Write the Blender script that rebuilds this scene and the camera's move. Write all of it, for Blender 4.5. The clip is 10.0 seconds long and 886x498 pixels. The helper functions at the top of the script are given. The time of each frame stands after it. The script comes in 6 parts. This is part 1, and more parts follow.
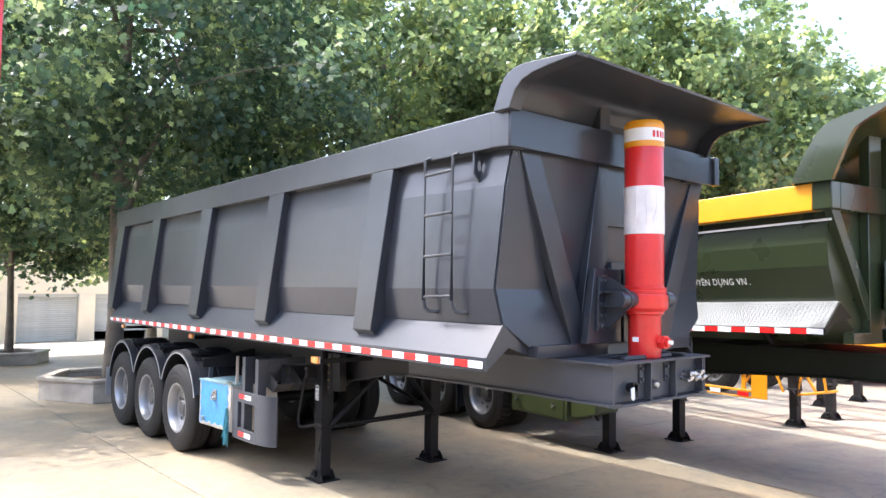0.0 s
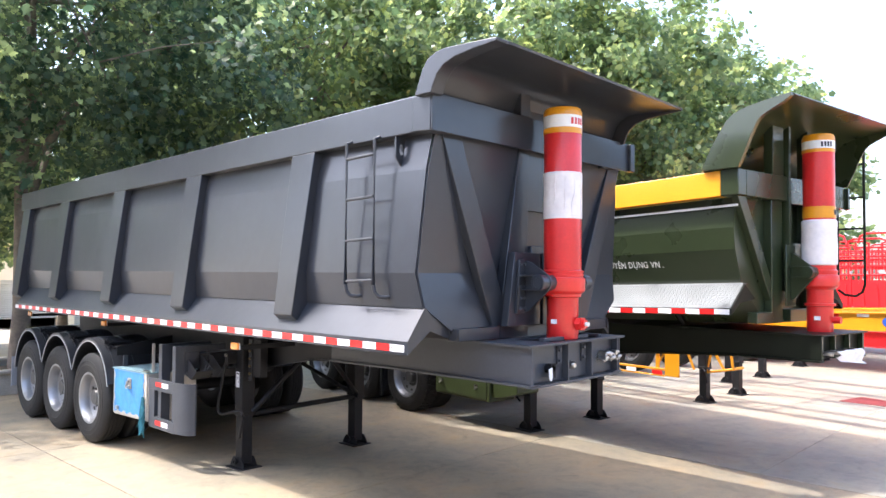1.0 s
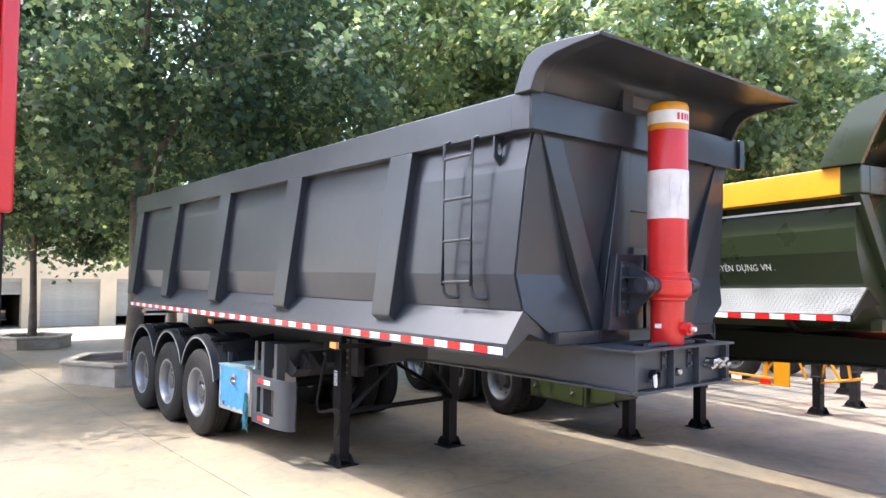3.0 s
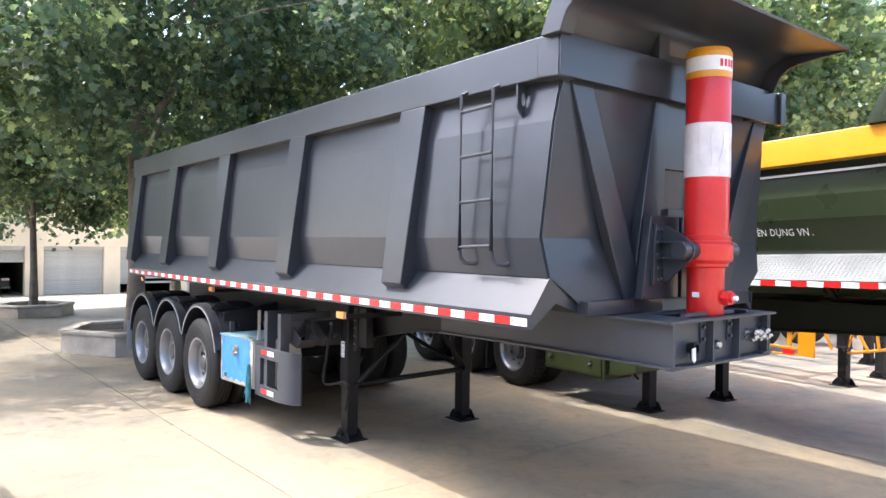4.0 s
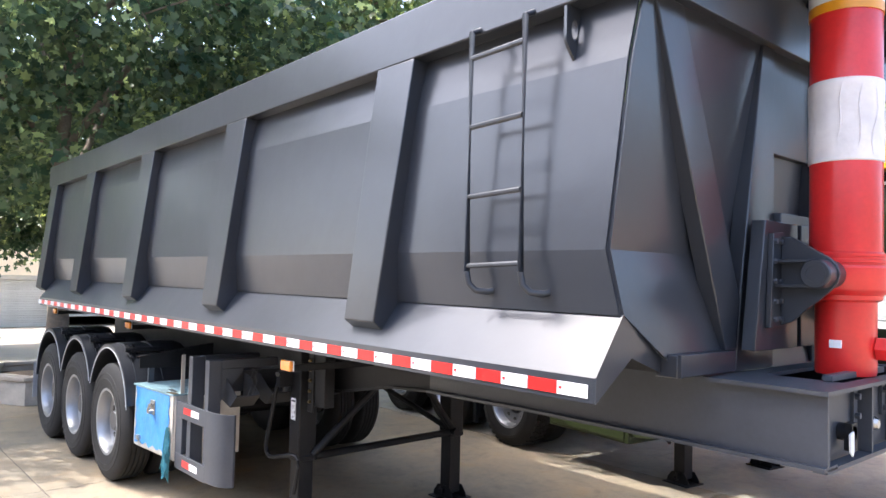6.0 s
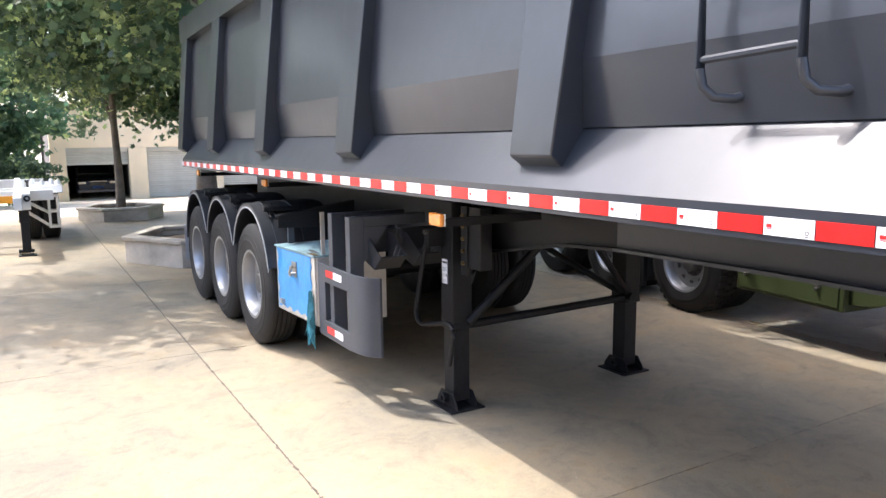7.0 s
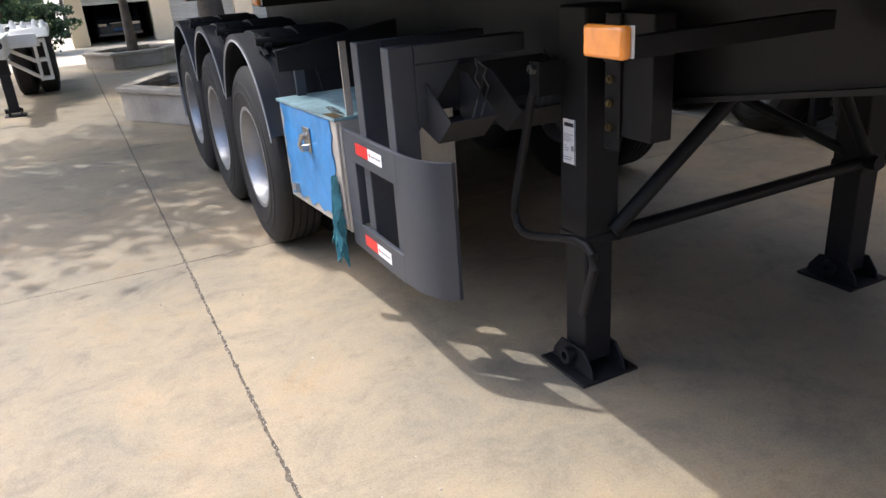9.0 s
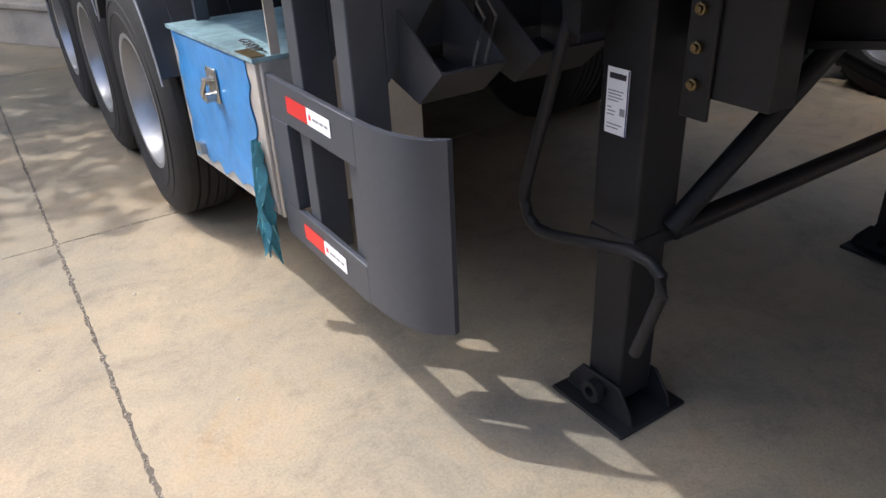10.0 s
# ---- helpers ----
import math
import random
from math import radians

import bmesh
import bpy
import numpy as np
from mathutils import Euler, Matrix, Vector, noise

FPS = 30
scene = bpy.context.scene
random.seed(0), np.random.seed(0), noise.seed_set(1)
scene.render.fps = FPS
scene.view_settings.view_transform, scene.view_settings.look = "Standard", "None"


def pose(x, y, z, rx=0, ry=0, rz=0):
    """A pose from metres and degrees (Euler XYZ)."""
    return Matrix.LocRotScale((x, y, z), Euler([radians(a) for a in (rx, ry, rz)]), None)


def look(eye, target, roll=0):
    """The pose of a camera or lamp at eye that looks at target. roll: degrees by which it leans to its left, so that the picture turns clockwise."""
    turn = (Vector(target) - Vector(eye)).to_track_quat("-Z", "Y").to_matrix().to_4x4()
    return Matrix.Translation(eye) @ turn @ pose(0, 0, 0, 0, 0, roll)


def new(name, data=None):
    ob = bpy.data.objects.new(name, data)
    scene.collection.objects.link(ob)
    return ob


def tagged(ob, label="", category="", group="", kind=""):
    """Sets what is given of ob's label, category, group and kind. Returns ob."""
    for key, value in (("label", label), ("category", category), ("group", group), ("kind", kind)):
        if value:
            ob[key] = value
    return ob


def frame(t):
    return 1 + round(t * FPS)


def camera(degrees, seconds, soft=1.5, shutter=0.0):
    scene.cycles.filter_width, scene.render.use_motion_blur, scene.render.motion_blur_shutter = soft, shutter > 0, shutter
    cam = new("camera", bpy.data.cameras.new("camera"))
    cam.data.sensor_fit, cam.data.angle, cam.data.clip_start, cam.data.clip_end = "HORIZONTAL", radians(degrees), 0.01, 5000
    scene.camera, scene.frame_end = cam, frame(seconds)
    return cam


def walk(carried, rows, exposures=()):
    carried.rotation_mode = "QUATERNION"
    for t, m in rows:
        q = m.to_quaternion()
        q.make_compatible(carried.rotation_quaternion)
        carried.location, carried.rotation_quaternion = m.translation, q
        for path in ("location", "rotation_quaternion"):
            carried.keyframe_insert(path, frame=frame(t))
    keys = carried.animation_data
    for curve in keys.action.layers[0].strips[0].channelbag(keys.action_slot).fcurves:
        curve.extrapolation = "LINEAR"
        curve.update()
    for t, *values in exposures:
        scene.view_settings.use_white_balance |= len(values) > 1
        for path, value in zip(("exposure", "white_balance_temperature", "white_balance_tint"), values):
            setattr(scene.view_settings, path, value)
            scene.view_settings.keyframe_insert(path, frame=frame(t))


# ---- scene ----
# ---- camera ----
cam = camera(63.2, 10.0)
PATH = [
    (0, (0.165, 0.266, 2.106), (1.47, 1.778, 2.218), 0.7),
    (0.5, (0.176, 0.256, 2.099), (1.557, 1.701, 2.178), 0.6),
    (1, (0.184, 0.234, 2.109), (1.637, 1.606, 2.178), 0.4),
    (1.5, (0.202, 0.226, 2.096), (1.694, 1.557, 2.169), 0.1),
    (2, (0.204, 0.244, 2.109), (1.652, 1.621, 2.183), 0.3),
    (2.5, (0.184, 0.275, 2.115), (1.548, 1.736, 2.192), 0.5),
    (3, (0.195, 0.326, 2.102), (1.464, 1.869, 2.174), 0.8),
    (3.2, (0.189, 0.383, 2.091), (1.438, 1.944, 2.162), 1.6),
    (4.3, (0.586, 0.934, 2.071), (1.85, 2.483, 2.038), 0.5),
    (4.5, (0.68, 1.071, 2.068), (1.956, 2.611, 2.067), 0.3),
    (5, (0.939, 1.481, 2.046), (2.316, 2.931, 2.1), -0.4),
    (6.3, (1.618, 2.498, 1.955), (2.922, 4.012, 2.032), 1.7),
    (6.5, (1.672, 2.662, 1.929), (2.913, 4.227, 1.826), 0.1),
    (7, (1.964, 3.131, 1.813), (2.961, 4.839, 1.517), -0.6),
    (7.5, (2.18, 3.606, 1.705), (3.148, 5.319, 1.342), -3.0),
    (8, (2.455, 4.123, 1.652), (3.358, 5.822, 1.106), -3.5),
    (8.5, (2.665, 4.623, 1.618), (3.478, 6.331, 0.971), -1.9),
    (9, (2.83, 5.13, 1.587), (3.629, 6.808, 0.848), -4.3),
    (9.5, (2.997, 5.573, 1.544), (3.756, 7.236, 0.733), -1.9),
    (10, (3.093, 6.033, 1.49), (4.03, 7.52, 0.535), -2.8),
]
EXPOSURE = 1.14
walk(cam, [(t, look(eye, target, roll)) for t, eye, target, roll in PATH],
     [(t, EXPOSURE + d, 6150, 13.0) for t, d in ((0.0, 0.08), (1.5, -0.06), (2.5, -0.16), (3.2, -0.06), (5.0, 0.0), (6.6, 0.03), (7.0, -0.17), (7.5, -0.57), (8.0, -0.68), (9.0, -0.82), (10.0, -0.86))])

# ---- light ----
SUN_FROM = Vector((-0.39, 0.45, 1.0)).normalized()
world = bpy.data.worlds.new("sky")
scene.world = world
world.use_nodes = True
wn = world.node_tree.nodes
sky = wn.new("ShaderNodeTexSky")
sky.sky_type = "NISHITA"
sky.sun_disc = False
sky.sun_elevation = math.asin(SUN_FROM.z)
sky.sun_rotation = math.atan2(SUN_FROM.x, SUN_FROM.y)
sky.air_density, sky.dust_density, sky.ozone_density = 1.0, 4.0, 1.2
wn["Background"].inputs["Strength"].default_value = 0.15
haze = wn.new("ShaderNodeHueSaturation")
haze.inputs["Saturation"].default_value = 0.95
haze.inputs["Value"].default_value = 2.45
world.node_tree.links.new(sky.outputs[0], haze.inputs["Color"])
world.node_tree.links.new(haze.outputs[0], wn["Background"].inputs["Color"])
sun = new("sun", bpy.data.lights.new("sun", "SUN"))
sun.data.energy = 3.15
sun.data.angle = radians(0.6)
sun.data.color = (1.0, 0.96, 0.885)
sun.matrix_world = look(SUN_FROM * 60, (0, 0, 0))


# ---- materials ----
def material(name, color, rough=0.5, metal=0.0, vary=0.18, scale=2.0, fine=45.0, bump=0.08, coat=0.0, hue=0.0, rnd=0.0, spec=0.5):
    """A painted, metal, rubber or plastic surface with blotches, grain and relief."""
    m = bpy.data.materials.new(name)
    m.use_nodes = True
    n, l = m.node_tree.nodes, m.node_tree.links
    b = n["Principled BSDF"]
    co = n.new("ShaderNodeTexCoord")
    big, small = n.new("ShaderNodeTexNoise"), n.new("ShaderNodeTexNoise")
    big.inputs["Scale"].default_value, small.inputs["Scale"].default_value = scale, fine
    big.inputs["Detail"].default_value, small.inputs["Detail"].default_value = 5, 4
    l.new(co.outputs["Object"], big.inputs["Vector"])
    l.new(co.outputs["Object"], small.inputs["Vector"])
    add = n.new("ShaderNodeMix")
    add.data_type = "FLOAT"
    add.inputs[0].default_value = 0.35
    l.new(big.outputs["Fac"], add.inputs[2])
    l.new(small.outputs["Fac"], add.inputs[3])
    ramp = n.new("ShaderNodeValToRGB")
    e = ramp.color_ramp.elements
    e[0].position, e[1].position = 0.32, 0.68
    lo = [max(0, c * (1 - vary)) for c in color]
    hi = [min(1, c * (1 + vary)) for c in color]
    hi[0] = min(1, hi[0] * (1 + hue))
    e[0].color, e[1].color = (*lo, 1), (*hi, 1)
    l.new(add.outputs[0], ramp.inputs[0])
    if rnd:
        info, mul = n.new("ShaderNodeObjectInfo"), n.new("ShaderNodeHueSaturation")
        rg = n.new("ShaderNodeMapRange")
        rg.inputs[3].default_value, rg.inputs[4].default_value = 1 - rnd, 1 + rnd
        l.new(info.outputs["Random"], rg.inputs[0])
        l.new(rg.outputs[0], mul.inputs["Value"])
        l.new(ramp.outputs[0], mul.inputs["Color"])
        l.new(mul.outputs[0], b.inputs["Base Color"])
    else:
        l.new(ramp.outputs[0], b.inputs["Base Color"])
    rr = n.new("ShaderNodeMapRange")
    rr.inputs[3].default_value, rr.inputs[4].default_value = max(0.03, rough * 0.82), min(1, rough * 1.2)
    l.new(big.outputs["Fac"], rr.inputs[0])
    l.new(rr.outputs[0], b.inputs["Roughness"])
    b.inputs["Metallic"].default_value = metal
    b.inputs["Specular IOR Level"].default_value = spec
    b.inputs["Coat Weight"].default_value = coat
    b.inputs["Coat IOR"].default_value = 1.6
    b.inputs["Coat Roughness"].default_value = 0.20
    if bump:
        bp = n.new("ShaderNodeBump")
        bp.inputs["Strength"].default_value, bp.inputs["Distance"].default_value = bump, 0.01
        l.new(add.outputs[0], bp.inputs["Height"])
        l.new(bp.outputs[0], b.inputs["Normal"])
        if coat:
            l.new(bp.outputs[0], b.inputs["Coat Normal"])
    return m


def concrete_material(name, tint):
    m = bpy.data.materials.new(name)
    m.use_nodes = True
    n, l = m.node_tree.nodes, m.node_tree.links
    b = n["Principled BSDF"]
    co = n.new("ShaderNodeNewGeometry")

    def tex(scale, detail, rough=0.6, warp=0.0):
        t = n.new("ShaderNodeTexNoise")
        t.inputs["Distortion"].default_value = warp
        t.inputs["Scale"].default_value, t.inputs["Detail"].default_value, t.inputs["Roughness"].default_value = scale, detail, rough
        l.new(co.outputs["Position"], t.inputs["Vector"])
        return t.outputs["Fac"]

    def ramp(fac, stops):
        r = n.new("ShaderNodeValToRGB")
        while len(r.color_ramp.elements) < len(stops):
            r.color_ramp.elements.new(0.5)
        for el, (p, c) in zip(r.color_ramp.elements, stops):
            el.position, el.color = p, (*c, 1)
        l.new(fac, r.inputs[0])
        return r.outputs[0]

    def mix(kind, fac, a, c):
        x = n.new("ShaderNodeMix")
        x.data_type, x.blend_type = "RGBA", kind
        if isinstance(fac, float):
            x.inputs[0].default_value = fac
        else:
            l.new(fac, x.inputs[0])
        l.new(a, x.inputs[6])
        l.new(c, x.inputs[7])
        return x.outputs[2]

    base = ramp(tex(0.5, 9, 0.68, 0.5), [(p, tuple(u * w for u, w in zip(q, tint))) for p, q in ((0.3, (0.25, 0.234, 0.20)), (0.45, (0.33, 0.29, 0.225)), (0.58, (0.40, 0.335, 0.245)), (0.72, (0.49, 0.37, 0.248)))])
    blot = ramp(tex(2.1, 14, 0.80, 0.6), [(0.30, (0.55, 0.58, 0.63)), (0.45, (0.86, 0.87, 0.89)), (0.53, (1, 1, 1)), (0.66, (1.0, 0.89, 0.75))])
    grain = ramp(tex(110, 8, 0.8), [(0.34, (0.60, 0.585, 0.57)), (0.55, (1, 1, 1)), (0.72, (1.0, 0.99, 0.97))])
    stain = ramp(tex(1.1, 9, 0.75), [(0.28, (0.45, 0.44, 0.44)), (0.36, (1, 1, 1))])
    spots = ramp(tex(26, 3, 0.5), [(0.20, (0.40, 0.37, 0.35)), (0.235, (1, 1, 1))])
    c = mix("MULTIPLY", 0.9, base, blot)
    mid = ramp(tex(7.5, 8, 0.72, 0.3), [(0.33, (0.74, 0.73, 0.73)), (0.48, (0.97, 0.97, 0.97)), (0.66, (1.0, 0.96, 0.90))])
    c = mix("MULTIPLY", 0.75, c, mid)
    c = mix("MULTIPLY", 0.7, c, grain)
    c = mix("MULTIPLY", 0.6, c, stain)
    c = mix("MULTIPLY", 0.7, c, spots)
    info, hs, rg = n.new("ShaderNodeObjectInfo"), n.new("ShaderNodeHueSaturation"), n.new("ShaderNodeMapRange")
    rg.inputs[3].default_value, rg.inputs[4].default_value = 0.93, 1.06
    l.new(info.outputs["Random"], rg.inputs[0])
    l.new(rg.outputs[0], hs.inputs["Value"])
    l.new(c, hs.inputs["Color"])
    l.new(hs.outputs[0], b.inputs["Base Color"])
    b.inputs["Roughness"].default_value = 0.64
    bp = n.new("ShaderNodeBump")
    bp.inputs["Strength"].default_value, bp.inputs["Distance"].default_value = 0.55, 0.005
    hsum = n.new("ShaderNodeMath")
    l.new(tex(35, 8, 0.7), hsum.inputs[0])
    l.new(tex(5, 5), hsum.inputs[1])
    l.new(hsum.outputs[0], bp.inputs["Height"])
    l.new(bp.outputs[0], b.inputs["Normal"])
    return m


def leaf_material(name, dark, light):
    m = bpy.data.materials.new(name)
    m.use_nodes = True
    n, l = m.node_tree.nodes, m.node_tree.links
    out = n["Material Output"]
    b = n["Principled BSDF"]
    g = n.new("ShaderNodeNewGeometry")
    r = n.new("ShaderNodeValToRGB")
    e = r.color_ramp.elements
    e[0].color, e[1].color = (*dark, 1), (*light, 1)
    # The last fifth of the ramp paints some leaves bright as if sunlit.
    mid = r.color_ramp.elements.new(0.8)
    mid.color = (*[d * 0.72 + k * 0.28 for d, k in zip(dark, light)], 1)
    nz, mr, am = n.new("ShaderNodeTexNoise"), n.new("ShaderNodeMapRange"), n.new("ShaderNodeMath")
    nz.inputs["Scale"].default_value, nz.inputs["Detail"].default_value = 0.9, 2
    l.new(g.outputs["Position"], nz.inputs["Vector"])
    mr.inputs[1].default_value, mr.inputs[2].default_value, mr.inputs[3].default_value, mr.inputs[4].default_value = 0.35, 0.68, -0.35, 0.35
    l.new(nz.outputs["Fac"], mr.inputs[0])
    l.new(g.outputs["Random Per Island"], am.inputs[0])
    l.new(mr.outputs[0], am.inputs[1])
    l.new(am.outputs[0], r.inputs[0])
    l.new(r.outputs[0], b.inputs["Base Color"])
    b.inputs["Roughness"].default_value = 0.38
    b.inputs["Specular IOR Level"].default_value = 0.45
    t, hs, mx = n.new("ShaderNodeBsdfTranslucent"), n.new("ShaderNodeHueSaturation"), n.new("ShaderNodeMixShader")
    hs.inputs["Value"].default_value, hs.inputs["Saturation"].default_value, hs.inputs["Hue"].default_value = 2.0, 1.05, 0.485
    l.new(r.outputs[0], hs.inputs["Color"])
    l.new(hs.outputs[0], t.inputs["Color"])
    mx.inputs[0].default_value = 0.52
    l.new(b.outputs[0], mx.inputs[1])
    l.new(t.outputs[0], mx.inputs[2])
    l.new(mx.outputs[0], out.inputs["Surface"])
    return m


GREY = material("dark_grey_paint", (0.0265, 0.0305, 0.0385), 0.46, vary=0.12, scale=1.3, fine=7, bump=0.45, coat=0.55, spec=0.22)
GREY_MATT = material("grey_chassis_paint", (0.044, 0.050, 0.062), 0.45, vary=0.14, scale=3, bump=0.06)
# Black of legs and fittings; also stands for shade on grey undersides.
BLACK = material("black_paint_and_shade", (0.0115, 0.0120, 0.0140), 0.5, vary=0.3, scale=6, bump=0.12, spec=0.25)
PLASTIC = material("black_mudguard_plastic", (0.020, 0.022, 0.026), 0.42, vary=0.2, scale=5, bump=0.05)
EDGE = material("pale_plastic_edge", (0.33, 0.34, 0.35), 0.5, vary=0.1)
RUBBER = material("tyre_rubber", (0.017, 0.0165, 0.016), 0.75, vary=0.35, scale=9, fine=80, bump=0.25, spec=0.35)
RIM = material("silver_wheel_paint", (0.32, 0.33, 0.34), 0.38, metal=0.7, vary=0.08, scale=4, bump=0.05)
DARKGREY = material("dark_primer_steel", (0.040, 0.040, 0.043), 0.5, vary=0.25, scale=6, bump=0.1)
BRASS = material("dull_plated_bolts", (0.16, 0.12, 0.06), 0.4, metal=0.8, vary=0.3, scale=30)
DARKHUB = material("dark_hub_steel", (0.10, 0.10, 0.10), 0.5, metal=0.6)
RED = material("red_cylinder_paint", (0.62, 0.022, 0.020), 0.33, vary=0.12, scale=4, bump=0.04, coat=0.2)
WHITEWRAP = material("white_film_wrap", (0.74, 0.70, 0.69), 0.36, vary=0.14, scale=6, fine=16, bump=1.0)
YELLOW = material("yellow_paint", (0.72, 0.30, 0.008), 0.38, vary=0.08, scale=2, bump=0.03, coat=0.2)
WHITE = material("white_paint", (0.78, 0.78, 0.76), 0.4, vary=0.08, scale=3, bump=0.04)
TAPE_R = material("red_reflective_tape", (0.66, 0.018, 0.016), 0.3, vary=0.1, scale=20, fine=260, bump=0.08, rnd=0.1)
TAPE_W = material("white_reflective_tape", (0.82, 0.82, 0.83), 0.3, vary=0.05, scale=20, fine=260, bump=0.08, rnd=0.05)
FILMLID = material("dusty_film_over_lid", (0.20, 0.31, 0.34), 0.38, vary=0.55, scale=6, fine=26, bump=0.9)
AMBER = material("amber_lamp_lens", (0.95, 0.31, 0.045), 0.16, vary=0.15, scale=30, coat=0.5)
STEEL = material("bare_steel_sheet", (0.50, 0.47, 0.42), 0.42, metal=0.35, vary=0.14, scale=5, bump=0.08)
CHROME = material("polished_fittings", (0.46, 0.45, 0.43), 0.28, metal=1.0, vary=0.1, scale=20)
BLUEFILM = material("blue_protective_film", (0.040, 0.225, 0.52), 0.33, vary=0.22, scale=7, fine=22, bump=0.9, coat=0.2)
TEALFILM = material("teal_torn_film", (0.06, 0.24, 0.29), 0.35, vary=0.35, scale=16, bump=0.6)
GREEN = material("dark_green_paint", (0.024, 0.034, 0.015), 0.28, vary=0.10, scale=1.5, fine=12, bump=0.03, coat=0.3)
# The green paint again, darkened to carry shade in its colour.
GREEN_SHADED = material("shaded_green_paint", (0.0065, 0.009, 0.005), 0.45, vary=0.2, scale=3, spec=0.22)
TREAD = material("chequer_tread_tops", (0.38, 0.44, 0.45), 0.32, metal=0.7, vary=0.2, scale=20)
GREEN2 = material("olive_box_paint", (0.030, 0.041, 0.013), 0.4, vary=0.2, scale=3)
ALU = material("chequer_aluminium", (0.12, 0.128, 0.13), 0.45, metal=0.6, vary=0.35, scale=3, fine=48, bump=0.5)
REDTRUCK = material("red_truck_paint", (0.58, 0.018, 0.022), 0.3, vary=0.1, scale=2, bump=0.03, coat=0.3)
GRANITE = material("grey_planter_granite", (0.41, 0.365, 0.30), 0.75, vary=0.3, scale=3, fine=70, bump=0.3, rnd=0.12)
SOIL = material("planter_soil", (0.09, 0.065, 0.045), 0.95, vary=0.4, scale=9, fine=60, bump=0.8)
BARK = material("plane_tree_bark", (0.16, 0.13, 0.10), 0.9, vary=0.45, scale=4, fine=30, bump=0.7)
WALLPAINT = material("cream_wall_paint", (0.86, 0.74, 0.56), 0.85, vary=0.10, scale=1.2, fine=40, bump=0.1)
SHUTTER = material("grey_roller_shutter", (0.52, 0.52, 0.50), 0.6, vary=0.14, scale=2, bump=0.08, rnd=0.06)
# One dark tone for the garages' inner walls and roof.
DARKROOM = material("dark_garage_interior", (0.10, 0.095, 0.09), 0.9, vary=0.2)
CARPAINT = material("dark_blue_car_paint", (0.05, 0.065, 0.10), 0.2, vary=0.1, coat=0.6)
GLASS = material("dark_car_glass", (0.02, 0.022, 0.025), 0.06, vary=0.05, bump=0)
LABEL = material("white_label_paper", (0.76, 0.77, 0.78), 0.5, vary=0.04, bump=0)
INK = material("label_ink", (0.02, 0.035, 0.12), 0.5, vary=0.1, bump=0)
GREYINK = material("grey_label_print", (0.25, 0.25, 0.27), 0.5, vary=0.1, bump=0)
DARKINK = material("dark_label_print", (0.02, 0.02, 0.03), 0.5, vary=0.1, bump=0)
RUSTRED = material("red_drain_cover", (0.17, 0.024, 0.024), 0.8, vary=0.2)
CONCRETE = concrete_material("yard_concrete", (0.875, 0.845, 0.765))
# Ground outside the slabs, with a tint about twice as pale.
CONCRETE_PALE = concrete_material("pale_outer_ground", (1.75, 1.77, 1.8))
# Same concrete, cooler and paler, so the shaded slabs come out lighter.
CONCRETE_LIFTED = concrete_material("shade_lifted_concrete", (0.94, 1.01, 1.06))
JOINT = material("dirty_joint_filler", (0.11, 0.092, 0.070), 0.95, vary=0.6, scale=30, fine=50, bump=0.6)
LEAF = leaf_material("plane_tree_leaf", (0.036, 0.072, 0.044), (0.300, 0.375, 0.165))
# Paler copy of the plane leaf colours, for the trees further off.
LEAF_FAR = leaf_material("plane_tree_leaf_far", (0.080, 0.132, 0.060), (0.370, 0.430, 0.160))
LEAF_HEDGE = leaf_material("shrub_leaf", (0.052, 0.105, 0.066), (0.150, 0.240, 0.100))


